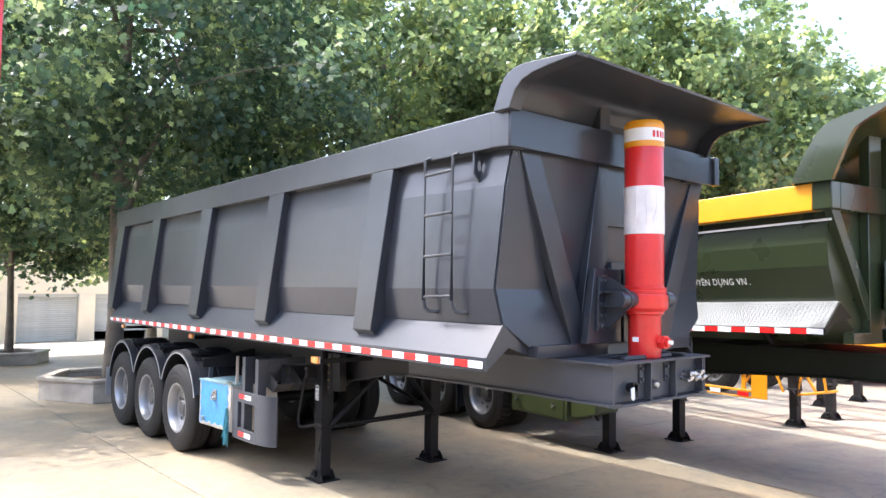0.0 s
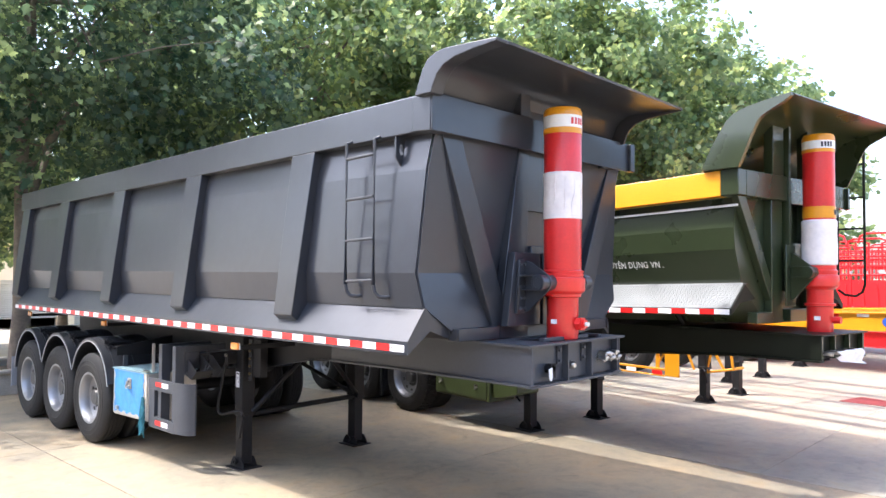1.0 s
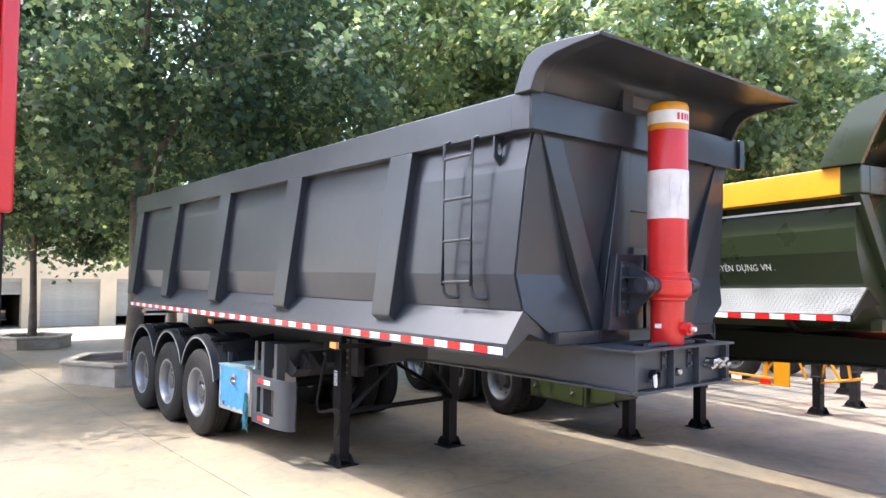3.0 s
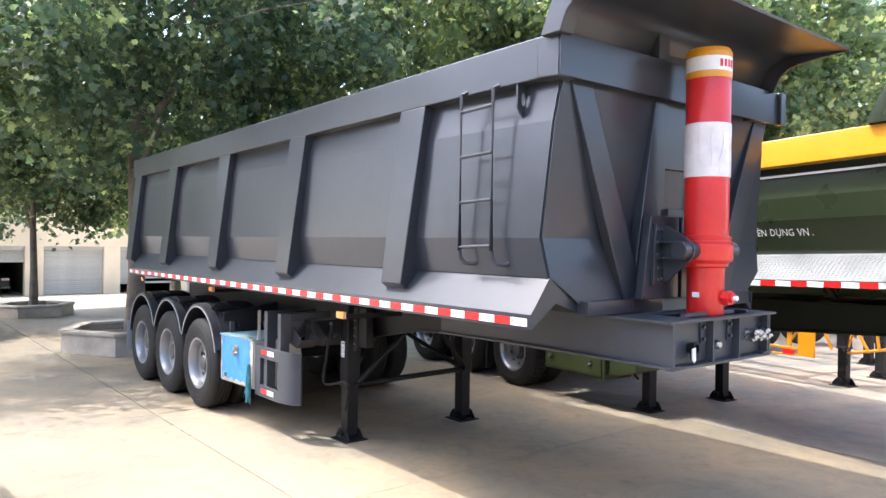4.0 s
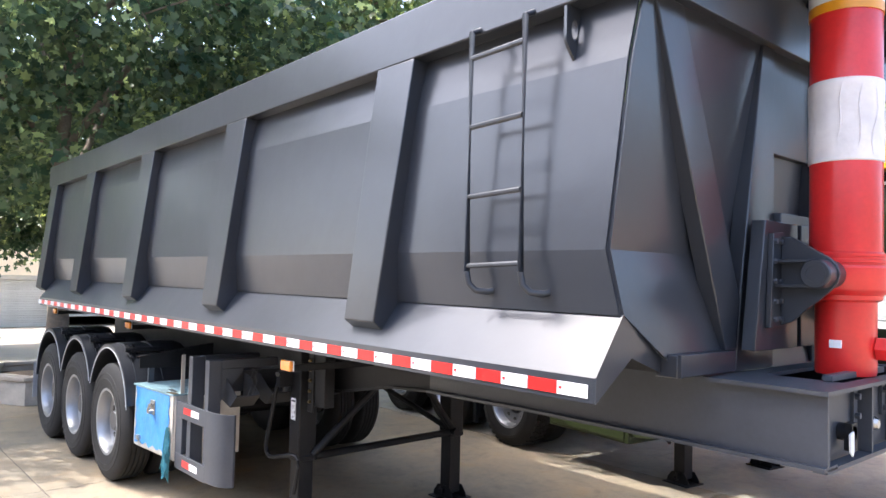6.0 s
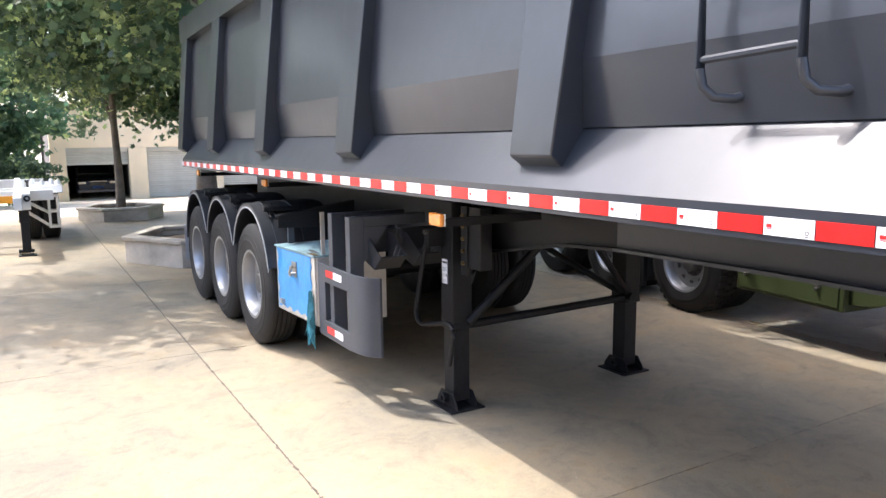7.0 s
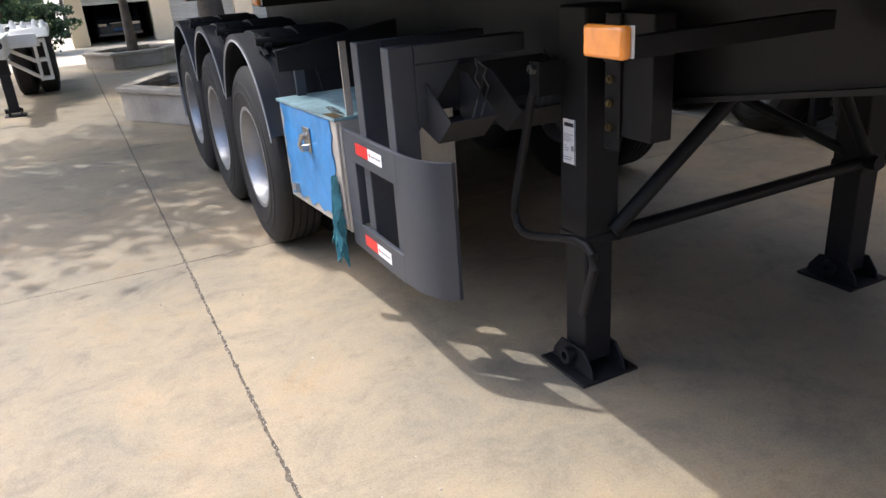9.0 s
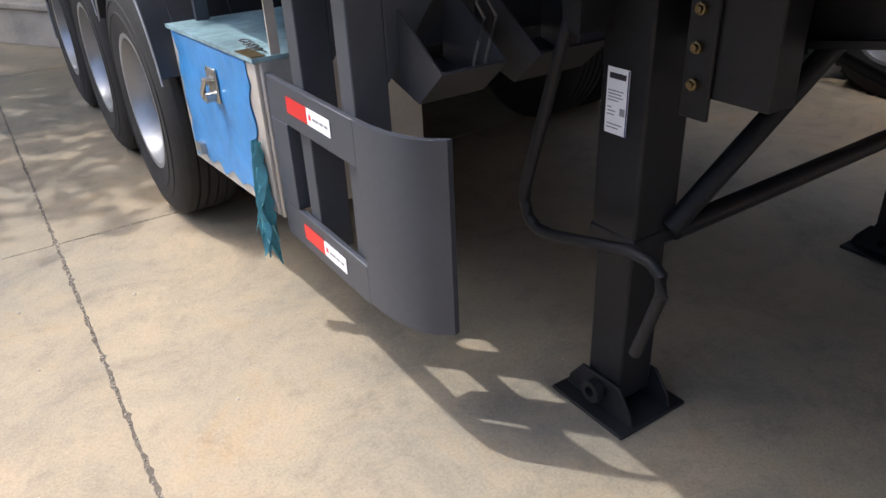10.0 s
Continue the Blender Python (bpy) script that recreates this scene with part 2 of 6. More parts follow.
# ---- mesh helpers ----
class Geo:
    """Collects closed solids into one mesh."""

    def __init__(self):
        self.v, self.f = [], []

    def solid(self, verts, faces):
        o = len(self.v)
        self.v += [tuple(p) for p in verts]
        self.f += [tuple(i + o for i in q) for q in faces]
        return self

    def box(self, x0, x1, y0, y1, z0, z1):
        v = [(x, y, z) for z in (z0, z1) for x, y in ((x0, y0), (x1, y0), (x1, y1), (x0, y1))]
        return self.solid(v, [(3, 2, 1, 0), (4, 5, 6, 7), (0, 1, 5, 4), (1, 2, 6, 5), (2, 3, 7, 6), (3, 0, 4, 7)])

    def loft(self, a, b):
        """Between two rings of as many points."""
        n = len(a)
        f = [tuple(range(n))[::-1], tuple(range(n, 2 * n))]
        f += [(i, (i + 1) % n, n + (i + 1) % n, n + i) for i in range(n)]
        return self.solid(list(a) + list(b), f)

    def chain(self, rings):
        """Through several rings of as many points."""
        n = len(rings[0])
        f = [tuple(range(n))[::-1], tuple(range((len(rings) - 1) * n, len(rings) * n))]
        for j in range(len(rings) - 1):
            f += [(j * n + k, j * n + (k + 1) % n, (j + 1) * n + (k + 1) % n, (j + 1) * n + k) for k in range(n)]
        return self.solid([p for r in rings for p in r], f)

    def prism(self, poly, axis, a, b):
        def put(p, d):
            return {"x": (d, p[0], p[1]), "y": (p[0], d, p[1]), "z": (p[0], p[1], d)}[axis]
        return self.loft([put(p, a) for p in poly], [put(p, b) for p in poly])

    def strip(self, line, axis, a, b, thick):
        """A folded sheet: a polyline given thickness, drawn out along an axis."""
        ps = [Vector(p) for p in line]
        off = []
        for i, p in enumerate(ps):
            d0 = (p - ps[i - 1]).normalized() if i else (ps[1] - p).normalized()
            d1 = (ps[i + 1] - p).normalized() if i < len(ps) - 1 else d0
            nrm = Vector((-(d0 + d1).y, (d0 + d1).x)).normalized()
            off.append(p + nrm * thick / max(0.35, nrm.dot(Vector((-d0.y, d0.x)))))
        return self.ribbon(ps, off, axis, a, b)

    def ribbon(self, p, q, axis, a, b):
        """One bent solid between the lines p and q, drawn out along an axis."""
        def put(c, d):
            return {"x": (d, c[0], c[1]), "y": (c[0], d, c[1]), "z": (c[0], c[1], d)}[axis]
        n = len(p)
        v = [put(c, d) for d in (a, b) for line in (p, q) for c in line]
        P0, Q0, P1, Q1 = 0, n, 2 * n, 3 * n
        f = [(P0, P1, Q1, Q0), (P0 + n - 1, Q0 + n - 1, Q1 + n - 1, P1 + n - 1)]
        for i in range(n - 1):
            f += [(P0 + i, P0 + i + 1, P1 + i + 1, P1 + i), (Q0 + i, Q1 + i, Q1 + i + 1, Q0 + i + 1),
                  (P0 + i, Q0 + i, Q0 + i + 1, P0 + i + 1), (P1 + i, P1 + i + 1, Q1 + i + 1, Q1 + i)]
        return self.solid(v, f)

    def tube(self, path, r, n=8):
        ps = [Vector(p) for p in path]
        rings = []
        up = Vector((0.31, 0.17, 0.93))
        for i, p in enumerate(ps):
            d = ((ps[min(i + 1, len(ps) - 1)] - p).normalized() + (p - ps[max(i - 1, 0)]).normalized()).normalized()
            s = d.cross(up).normalized()
            u = s.cross(d)
            rad = r[i] if isinstance(r, (list, tuple)) else r
            rings.append([p + (s * math.cos(6.28319 * k / n) + u * math.sin(6.28319 * k / n)) * rad for k in range(n)])
        v = [q for ring in rings for q in ring]
        f = [tuple(range(n))[::-1], tuple(range(len(v) - n, len(v)))]
        for j in range(len(rings) - 1):
            f += [(j * n + k, j * n + (k + 1) % n, (j + 1) * n + (k + 1) % n, (j + 1) * n + k) for k in range(n)]
        return self.solid(v, f)

    def lathe(self, prof, c, axis="x", n=32, closed=True):
        """A turned solid: (radius, place along the axis) all round."""
        c = Vector(c)
        def put(r, h, k):
            a = 6.2831853 * k / n
            p, q = r * math.cos(a), r * math.sin(a)
            return c + Vector({"x": (h, p, q), "y": (p, h, q), "z": (p, q, h)}[axis])
        m = len(prof)
        v = [put(r, h, k) for r, h in prof for k in range(n)]
        f = [(j * n + k, j * n + (k + 1) % n, (j + 1) % m * n + (k + 1) % n, (j + 1) % m * n + k)
             for j in range(m if closed else m - 1) for k in range(n)]
        if not closed:
            f += [tuple(range(n))[::-1], tuple(range((m - 1) * n, m * n))]
        return self.solid(v, f)


OFFSET = {}


def mesh_of(name, geo, mat, sharp=38, off=(0, 0, 0)):
    me = bpy.data.meshes.new(name)
    bm = bmesh.new()
    o = Vector(off)
    vs = [bm.verts.new(Vector(p) - o) for p in geo.v]
    for q in geo.f:
        try:
            bm.faces.new([vs[i] for i in q])
        except ValueError:
            pass
    bmesh.ops.recalc_face_normals(bm, faces=bm.faces[:])
    bm.to_mesh(me)
    bm.free()
    me.materials.append(mat)
    me.shade_smooth()
    me.set_sharp_from_angle(angle=radians(sharp))
    return me


def part(name, geo, mat, parent, label="", bevel=0.0, sharp=38):
    """One mesh object under a thing or a part. Points are given in the thing's own builder space."""
    root = parent
    while root.parent:
        root = root.parent
    me = mesh_of(name, geo, mat, sharp, OFFSET.get(root.name, (0, 0, 0)))
    ob = new(name, me)
    ob.parent = parent
    if bevel:
        b = ob.modifiers.new("bevel", "BEVEL")
        b.width, b.segments, b.limit_method, b.angle_limit = bevel, 2, "ANGLE", radians(40)
    if label:
        tagged(ob, label)
    return ob


def shared(name, me, parent, m=None):
    ob = new(name, me)
    ob.parent = parent
    if m is not None:
        ob.matrix_basis = m
    return ob


def letters(name, body, size, mat):
    """The mesh of a word in the built-in font."""
    cu = bpy.data.curves.new(name, "FONT")
    cu.body, cu.size, cu.extrude, cu.resolution_u = body, size, 0.0008, 2
    ob = new(name, cu)
    bpy.context.view_layer.update()
    me = bpy.data.meshes.new_from_object(ob.evaluated_get(bpy.context.evaluated_depsgraph_get()))
    bpy.data.objects.remove(ob)
    me.materials.clear()
    me.materials.append(mat)
    return me


def thing(name, base, label, category, group="", kind="", turn=0.0, local=False):
    """An Empty at the base of a thing. local: its parts are given in its own axes."""
    ob = new(name)
    ob.empty_display_size = 0.3
    ob.matrix_world = pose(*base, 0, 0, turn)
    OFFSET[ob.name] = (0, 0, 0) if local else tuple(base)
    return tagged(ob, label, category, group, kind)


def single(name, geo, mat, base, label, category, group="", kind="", bevel=0.0):
    """A thing that is one mesh."""
    ob = new(name, mesh_of(name, geo, mat, off=base))
    ob.location = base
    if bevel:
        b = ob.modifiers.new("bevel", "BEVEL")
        b.width, b.segments, b.limit_method, b.angle_limit = bevel, 2, "ANGLE", radians(40)
    return tagged(ob, label, category, group, kind)


# ---- ground ----
def build_ground():
    """One sheet to the horizon, falling gently behind the planters; it lies a little under the slabs."""
    xs = [-900, -200, -60, -20, -8, 0, 8, 16, 28, 60, 200, 900]
    ys = [-900, -200, -40, -8, 0, 8, 16, 23.9, 30, 36, 48, 80, 300, 2000]

    def height(y):
        return -0.014 if y <= 24 else -0.014 - 0.43 * min(1.0, (y - 24) / 12.0)

    v = [(x, y, height(y)) for y in ys for x in xs]
    n = len(xs)
    f = [(j * n + i, j * n + i + 1, (j + 1) * n + i + 1, (j + 1) * n + i) for j in range(len(ys) - 1) for i in range(n - 1)]
    me = bpy.data.meshes.new("ground")
    me.from_pydata(v, [], f)
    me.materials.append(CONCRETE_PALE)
    return tagged(new("ground", me), "sunlit beige concrete yard, stained and dusty", "ground", kind="structure")


ground = build_ground()

# unseen plain walls, added behind and beside the camera to dim reflections
ADDED_WALL = material("added_wall_grey", (0.24, 0.23, 0.21), 0.9, vary=0.25, scale=0.6, fine=20, bump=0.2)
for wname, wbox in (("wall_west", (-14.4, -14.0, -18.0, 26.0)), ("wall_south", (-14.0, 40.0, -18.4, -18.0))):
    wg = Geo().box(wbox[0], wbox[1], wbox[2], wbox[3], -0.2, 7.6)
    single(wname, wg, ADDED_WALL, (wbox[0], wbox[2], 0), "plain unseen wall added to dim reflections and fill", "wall", kind="structure")


def slab(x0, x1, y0, y1, rng):
    """One cast slab with ragged arrises, its top at the yard's level."""
    def edge(a, b, gap):
        n = max(2, int((Vector(b) - Vector(a)).length / 0.022))
        d = (Vector(b) - Vector(a)).normalized()
        nrm = Vector((-d.y, d.x))
        out = []
        for i in range(n):
            w = 0.34 * gap + abs(rng.gauss(0, gap * 0.42))
            if rng.random() < 0.07:
                w += rng.uniform(0.2, 0.9) * gap
            p = Vector(a) + (Vector(b) - Vector(a)) * (i / n)
            out.append(p + nrm * w if i else p + nrm * w + d * w)
        return out
    ring = edge((x0, y0), (x1, y0), 0.0045) + edge((x1, y0), (x1, y1), 0.0105) + edge((x1, y1), (x0, y1), 0.0045) + edge((x0, y1), (x0, y0), 0.0105)
    g = Geo()
    g.prism([(p.x, p.y) for p in ring], "z", -0.05, 0.0)
    return g


# ---- the grey tipper trailer ----
C = 5.12
tipper = thing("tipper_trailer", (C, 8.2, 0), "dark grey steel tipping semi-trailer with red front hoist, parked on legs", "semi-trailer")


def top_z(y):
    return 3.406 - 0.0107 * (y - 3.78)


def wheel_meshes(R, rim_r, width, prefix, dirty=RUBBER):
    """Tyre and rim turned round x; the outer face looks to -x and lies at x = 0."""
    w = width
    t = Geo()
    prof = [(rim_r, 0.035), (rim_r + 0.02, 0.012), (rim_r + 0.09, 0.0), (rim_r + 0.10, 0.0), (rim_r + 0.102, -0.003), (rim_r + 0.109, -0.003), (rim_r + 0.111, 0.0), (R - 0.12, 0.002), (R - 0.10, 0.003), (R - 0.098, 0.0), (R - 0.091, 0.001), (R - 0.089, 0.005), (R - 0.05, 0.012), (R - 0.018, 0.03), (R - 0.004, 0.045)]
    k = 5
    tread = []
    for i in range(k):
        a = 0.045 + (w - 0.09) * i / k
        b = 0.045 + (w - 0.09) * (i + 1) / k
        tread += [(R, a + 0.006), (R, b - 0.006)] + ([(R - 0.014, b - 0.004), (R - 0.014, b + 0.004)] if i < k - 1 else [])
    prof += tread
    prof += [(R - 0.004, w - 0.045), (R - 0.018, w - 0.03), (R - 0.05, w - 0.012), (R - 0.12, w), (rim_r + 0.09, w), (rim_r, w - 0.03)]
    t.lathe(prof, (0, 0, 0), "x", 48)
    r = Geo()
    r.lathe([(rim_r + 0.018, 0.012), (rim_r + 0.022, 0.03), (rim_r - 0.004, 0.05), (rim_r - 0.01, w - 0.05), (rim_r - 0.03, w - 0.05),
             (rim_r - 0.028, 0.075), (rim_r - 0.012, 0.03), (rim_r - 0.004, 0.014)], (0, 0, 0), "x", 48)
    r.lathe([(rim_r - 0.012, 0.115), (rim_r - 0.05, 0.125), (0.19, 0.155), (0.15, 0.150), (0.15, 0.165), (0.19, 0.170), (rim_r - 0.05, 0.14), (rim_r - 0.012, 0.13)], (0, 0, 0), "x", 48)
    h = Geo()
    h.lathe([(0.0, 0.07), (0.085, 0.075), (0.10, 0.10), (0.10, 0.15), (0.155, 0.152), (0.155, 0.20), (0.0, 0.20)], (0, 0, 0), "x", 20)
    for i in range(10):
        a = 6.2832 * i / 10
        h.lathe([(0.0, 0.125), (0.014, 0.128), (0.014, 0.16), (0.0, 0.16)], (0, 0.128 * math.cos(a), 0.128 * math.sin(a)), "x", 6)
    for i in range(10):
        a = 6.2832 * (i + 0.5) / 10
        h.lathe([(0.0, 0.134), (0.026, 0.134), (0.026, 0.142), (0.0, 0.142)], (0, 0.218 * math.cos(a), 0.218 * math.sin(a)), "x", 10)
    return (mesh_of(prefix + "tyre", t, dirty), mesh_of(prefix + "rim", r, RIM), mesh_of(prefix + "hub", h, DARKHUB))


WHEEL = wheel_meshes(0.548, 0.295, 0.30, "")


def wheel(root, x, y, z, meshes=WHEEL, side=-1, spin=0.0):
    """A wheel as a part with its tyre and hub; x is its outer face, in the root's axes."""
    m = pose(x, y, z, spin, 0, 0 if side < 0 else 180)
    rim = shared("wheel", meshes[1], root, m)
    shared("tyre", meshes[0], rim)
    shared("hub", meshes[2], rim)
    return rim


def tx(s, u):
    """A place across the front frame, u from its middle line on the left, a little more on the right."""
    return C + s * u + (0.15 if s > 0 else 0.0)


def bx(s, u):
    """A place across the tub's body, its unseen right side drawn in to shorten the shadow."""
    return C + s * u - (0.12 if s > 0 else 0.0)


def front_y(z):
    """The front wall leans a little forward towards the top."""
    return 3.945 - 0.08 * (z - 2.114) if z > 2.114 else 3.945 - 0.16 * (2.114 - z)


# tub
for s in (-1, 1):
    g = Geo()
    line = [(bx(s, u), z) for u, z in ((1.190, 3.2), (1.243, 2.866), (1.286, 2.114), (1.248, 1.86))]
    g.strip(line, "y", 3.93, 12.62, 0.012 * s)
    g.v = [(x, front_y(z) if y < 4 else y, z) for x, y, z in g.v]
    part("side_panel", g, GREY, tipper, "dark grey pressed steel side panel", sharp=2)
    # Lower slope and an added inner skirt sheet, black to paint their shade.
    g = Geo()
    g.strip([(bx(s, u), z) for u, z in ((1.248, 1.858), (0.92, 1.63), (0.64, 1.585))], "y", 3.945, 12.62, 0.012 * s)
    part("underside_panel", g, BLACK, tipper, "underside coloured black for its deep shade")
    g = Geo()
    g.strip([(bx(s, u), z) for u, z in ((1.402, 1.54), (1.402, 1.622), (1.19, 1.846))], "y", 3.95, 12.40, 0.003 * s)
    part("skirt_shade_sheet", g, BLACK, tipper, "inner face of the skirt, blackened for shade")
# floor, also black in place of shade
g = Geo()
g.box(C - 0.64, C + 0.64, 3.93, 12.62, 1.565, 1.583)
part("floor_plate", g, BLACK, tipper)
g = Geo()
half = ((0.64, 1.585), (0.92, 1.63), (1.248, 1.86), (1.286, 2.114), (1.243, 2.866), (1.155, 3.4))
for low, high in ((0, 4), (3, 6)):
    band = half[low:high]
    g.prism([(tx(-1, u), z) for u, z in band] + [(tx(1, u), z) for u, z in band[::-1]], "y", 3.915, 3.929)
g.v = [(x, y - 3.93 + front_y(z), z) for x, y, z in g.v]
part("front_wall", g, GREY, tipper)
g = Geo()
g.prism([(bx(-1, u), z) for u, z in half[:5]] + [(bx(-1, 1.13), 3.28), (bx(1, 1.13), 3.28)] + [(bx(1, u), z) for u, z in half[4::-1]], "y", 12.621, 12.64)
for u in (-0.8, -0.27, 0.27, 0.8):
    g.box(C + u - 0.05, C + u + 0.05, 12.641, 12.70, 1.75, 3.2)
part("tailgate", g, GREY, tipper)

for s in (-1, 1):
    # top rail, a closed box with a sloping outer face
    g = Geo()
    def ring(y):
        t = top_z(y)
        return [(bx(s, u), y, z) for u, z in ((1.31, t - 0.27), (1.31, t - 0.012), (1.30, t), (1.155, t), (1.155, t - 0.27))]
    g.loft(ring(3.784), ring(12.70))
    g.loft([(bx(s, 1.312), 3.785, 3.125), (bx(s, 1.312), 3.785, 3.40), (bx(s, 1.155), 3.785, 3.40), (bx(s, 1.155), 3.785, 3.12)],
           [(bx(s, 1.312), 3.975, 3.14), (bx(s, 1.312), 3.975, 3.395), (bx(s, 1.155), 3.975, 3.395), (bx(s, 1.155), 3.975, 3.12)])
    part("top_rail", g, GREY, tipper, bevel=0.008, sharp=15)
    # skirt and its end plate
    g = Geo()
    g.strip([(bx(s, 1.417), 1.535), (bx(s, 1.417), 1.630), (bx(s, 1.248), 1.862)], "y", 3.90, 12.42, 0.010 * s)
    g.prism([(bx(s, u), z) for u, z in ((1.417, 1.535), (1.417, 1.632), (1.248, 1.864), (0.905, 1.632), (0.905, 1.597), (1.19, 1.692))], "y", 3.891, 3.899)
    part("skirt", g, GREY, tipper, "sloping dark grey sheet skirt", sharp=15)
    # posts
    for yb in (5.57, 7.48, 9.31, 11.10, 12.70):
        # yb: the foot's rear edge; the box leans forward and widens towards the rail
        dz = -0.0107 * (yb - 4.1)
        prof = [(1.309, 3.138 + dz, 1.0), (1.414, 1.752, 0.0), (1.350, 1.706, 0.0), (1.250, 1.80, 0.0), (1.232, 1.868, 0.0), (1.270, 2.114, 0.25), (1.225, 2.86, 0.8), (1.17, 3.138 + dz, 1.0)]
        g = Geo()
        g.loft([(bx(s, u), yb - 0.27 - 0.15 * k, z) for u, z, k in prof], [(bx(s, u), yb - 0.10 * k, z) for u, z, k in prof])
        part("side_post", g, GREY, tipper, bevel=0.006, sharp=12)
# reflective strip on the skirt's lip
me_w = mesh_of("reflector", Geo().box(-0.0012, 0.0012, 0, 0.146, 0, 0.05), TAPE_W)
me_r = mesh_of("reflector", Geo().box(-0.0012, 0.0012, 0, 0.146, 0, 0.05), TAPE_R)
me_p = mesh_of("print_mark", Geo().box(-0.0004, 0.0004, 0, 0.016, 0, 0.010).box(-0.0004, 0.0004, 0.0, 0.014, -0.004, -0.002), TAPE_R)
me_q = mesh_of("print_mark", Geo().lathe([(0.004, -0.0004), (0.006, -0.0004), (0.006, 0.0004), (0.004, 0.0004)], (0, 0, 0.005), "x", 10).box(-0.0004, 0.0004, -0.007, 0.007, -0.006, -0.004), DARKHUB)
for s in (-1, 1):
    for k in range(57):
        rf = shared("reflector", (me_w, me_r)[k % 2], tipper, pose(bx(s, 1.420) - C, 3.925 + 0.15 * k - 8.2, 1.553))
        if s < 0 and k % 2 == 0 and k < 36:
            shared("print_mark", me_p, rf, pose(-0.0018, 0.122, 0.021))
            shared("print_mark", me_q, rf, pose(-0.0018, 0.020, 0.010))

# front frame: beam, slanting braces and tapered centre posts over the recessed wall
g = Geo()
g.box(tx(-1, 1.311), tx(1, 1.311), 3.770, 3.783, 3.128, 3.402)
g.box(tx(-1, 1.15), tx(1, 1.15), 3.784, 3.914, 3.15, 3.398)
part("front_beam", g, GREY, tipper, bevel=0.004)
for s in (-1, 1):
    g = Geo()
    g.prism([(tx(s, u) + 0.06, z) for u, z in ((1.20, 3.149), (0.99, 3.149), (0.345, 1.60), (0.565, 1.60))], "y", 3.838, 3.914)
    part("diagonal_brace", g, GREY, tipper, bevel=0.006)
    g = Geo()
    g.prism([(tx(s, u) + 0.06, z) for u, z in ((0.275, 3.149), (0.15, 3.149), (0.15, 1.60), (0.525, 1.60), (0.475, 1.98))], "y", 3.834, 3.913)
    g.box(min(tx(s, 0.27), tx(s, 0.14)), max(tx(s, 0.27), tx(s, 0.14)), 3.775, 3.86, 3.403, 3.635)
    part("centre_post", g, GREY, tipper, bevel=0.006)
    g = Geo()
    g.box(min(tx(s, 0.985), tx(s, 0.50)), max(tx(s, 0.985), tx(s, 0.50)), 3.815, 3.914, 1.606, 1.70)
    part("front_sill", g, GREY, tipper, bevel=0.005)
    g = Geo()
    g.box(min(tx(s, 0.983), tx(s, 0.965)), max(tx(s, 0.983), tx(s, 0.965)), 3.800, 3.814, 1.61, 1.70)
    part("sill_end_plate", g, GREY, tipper)
for z0, z1, y0 in ((1.70, 2.345, 3.80), (2.64, 3.149, 3.85), (3.404, 3.50, 3.84)):
    part("cross_plate", Geo().box(tx(-1, 0.149) + 0.06, tx(1, 0.149) + 0.06, y0, 3.913, z0, z1), GREY, tipper, bevel=0.005)
# visor: a thick curved hood over the front
outer = [(3.90, 3.38), (3.862, 3.47), (3.825, 3.56), (3.77, 3.625), (3.69, 3.658), (3.60, 3.668), (3.35, 3.656), (3.14, 3.642)]
inner = [(3.145, 3.618), (3.35, 3.606), (3.52, 3.585), (3.615, 3.555), (3.68, 3.50), (3.715, 3.43), (3.735, 3.38)]
part("visor_cheek", Geo().prism(outer + inner, "x", C - 1.364, C - 1.240), GREY, tipper, bevel=0.006)
part("visor_cheek", Geo().prism(outer + inner, "x", C + 1.312, C + 1.336), GREY, tipper, bevel=0.004)
inner2 = [(3.145, 3.624), (3.35, 3.638), (3.60, 3.650), (3.685, 3.640), (3.755, 3.61), (3.81, 3.55), (3.85, 3.46), (3.885, 3.38)]
g = Geo()
g.ribbon(outer[::-1], inner2, "x", C - 1.237, C + 1.311)
part("visor", g, GREY, tipper, "curved steel hood over the front of the tub")
g = Geo()
g.box(tx(1, 1.313), tx(1, 1.395), 3.74, 3.80, 3.13, 3.40)
part("rail_end_plate", g, GREY, tipper, bevel=0.006)

# ladder and lifting eyes
lad = Geo()
LX = 3.76
for y in (4.66, 4.33):
    lad.tube([(3.86, y, 3.17), (LX, y, 3.12), (LX, y, 2.02), (LX + 0.005, y - 0.01, 1.965), (LX + 0.025, y - 0.035, 1.935), (LX + 0.07, y - 0.07, 1.93), (3.885, y - 0.09, 1.945)], 0.015, 10)
ladder = part("ladder", lad, GREY, tipper, "grey round-bar ladder on the side")
for z in (3.0, 2.68, 2.36, 2.045):
    part("rung", Geo().tube([(LX, 4.335, z + 0.012), (LX, 4.655, z)], 0.0125, 8), GREY, ladder)
EY = 4.147
hc = Vector((3.866, 3.035))
outline = [Vector(p) for p in ((3.812, 3.139), (3.812, 2.975), (3.905, 2.868), (3.945, 2.90), (3.985, 3.139))]


def to_outline(a):
    """Where the ray from the hole's centre leaves the lug's outline."""
    d = Vector((math.cos(a), math.sin(a)))
    best = 9.0
    for k, p in enumerate(outline):
        e = outline[(k + 1) % 5] - p
        den = d.x * e.y - d.y * e.x
        if abs(den) > 1e-9:
            u = ((p.x - hc.x) * e.y - (p.y - hc.y) * e.x) / den
            w = ((p.x - hc.x) * d.y - (p.y - hc.y) * d.x) / den
            if u > 0 and -1e-6 <= w <= 1 + 1e-6:
                best = min(best, u)
    return hc + d * best


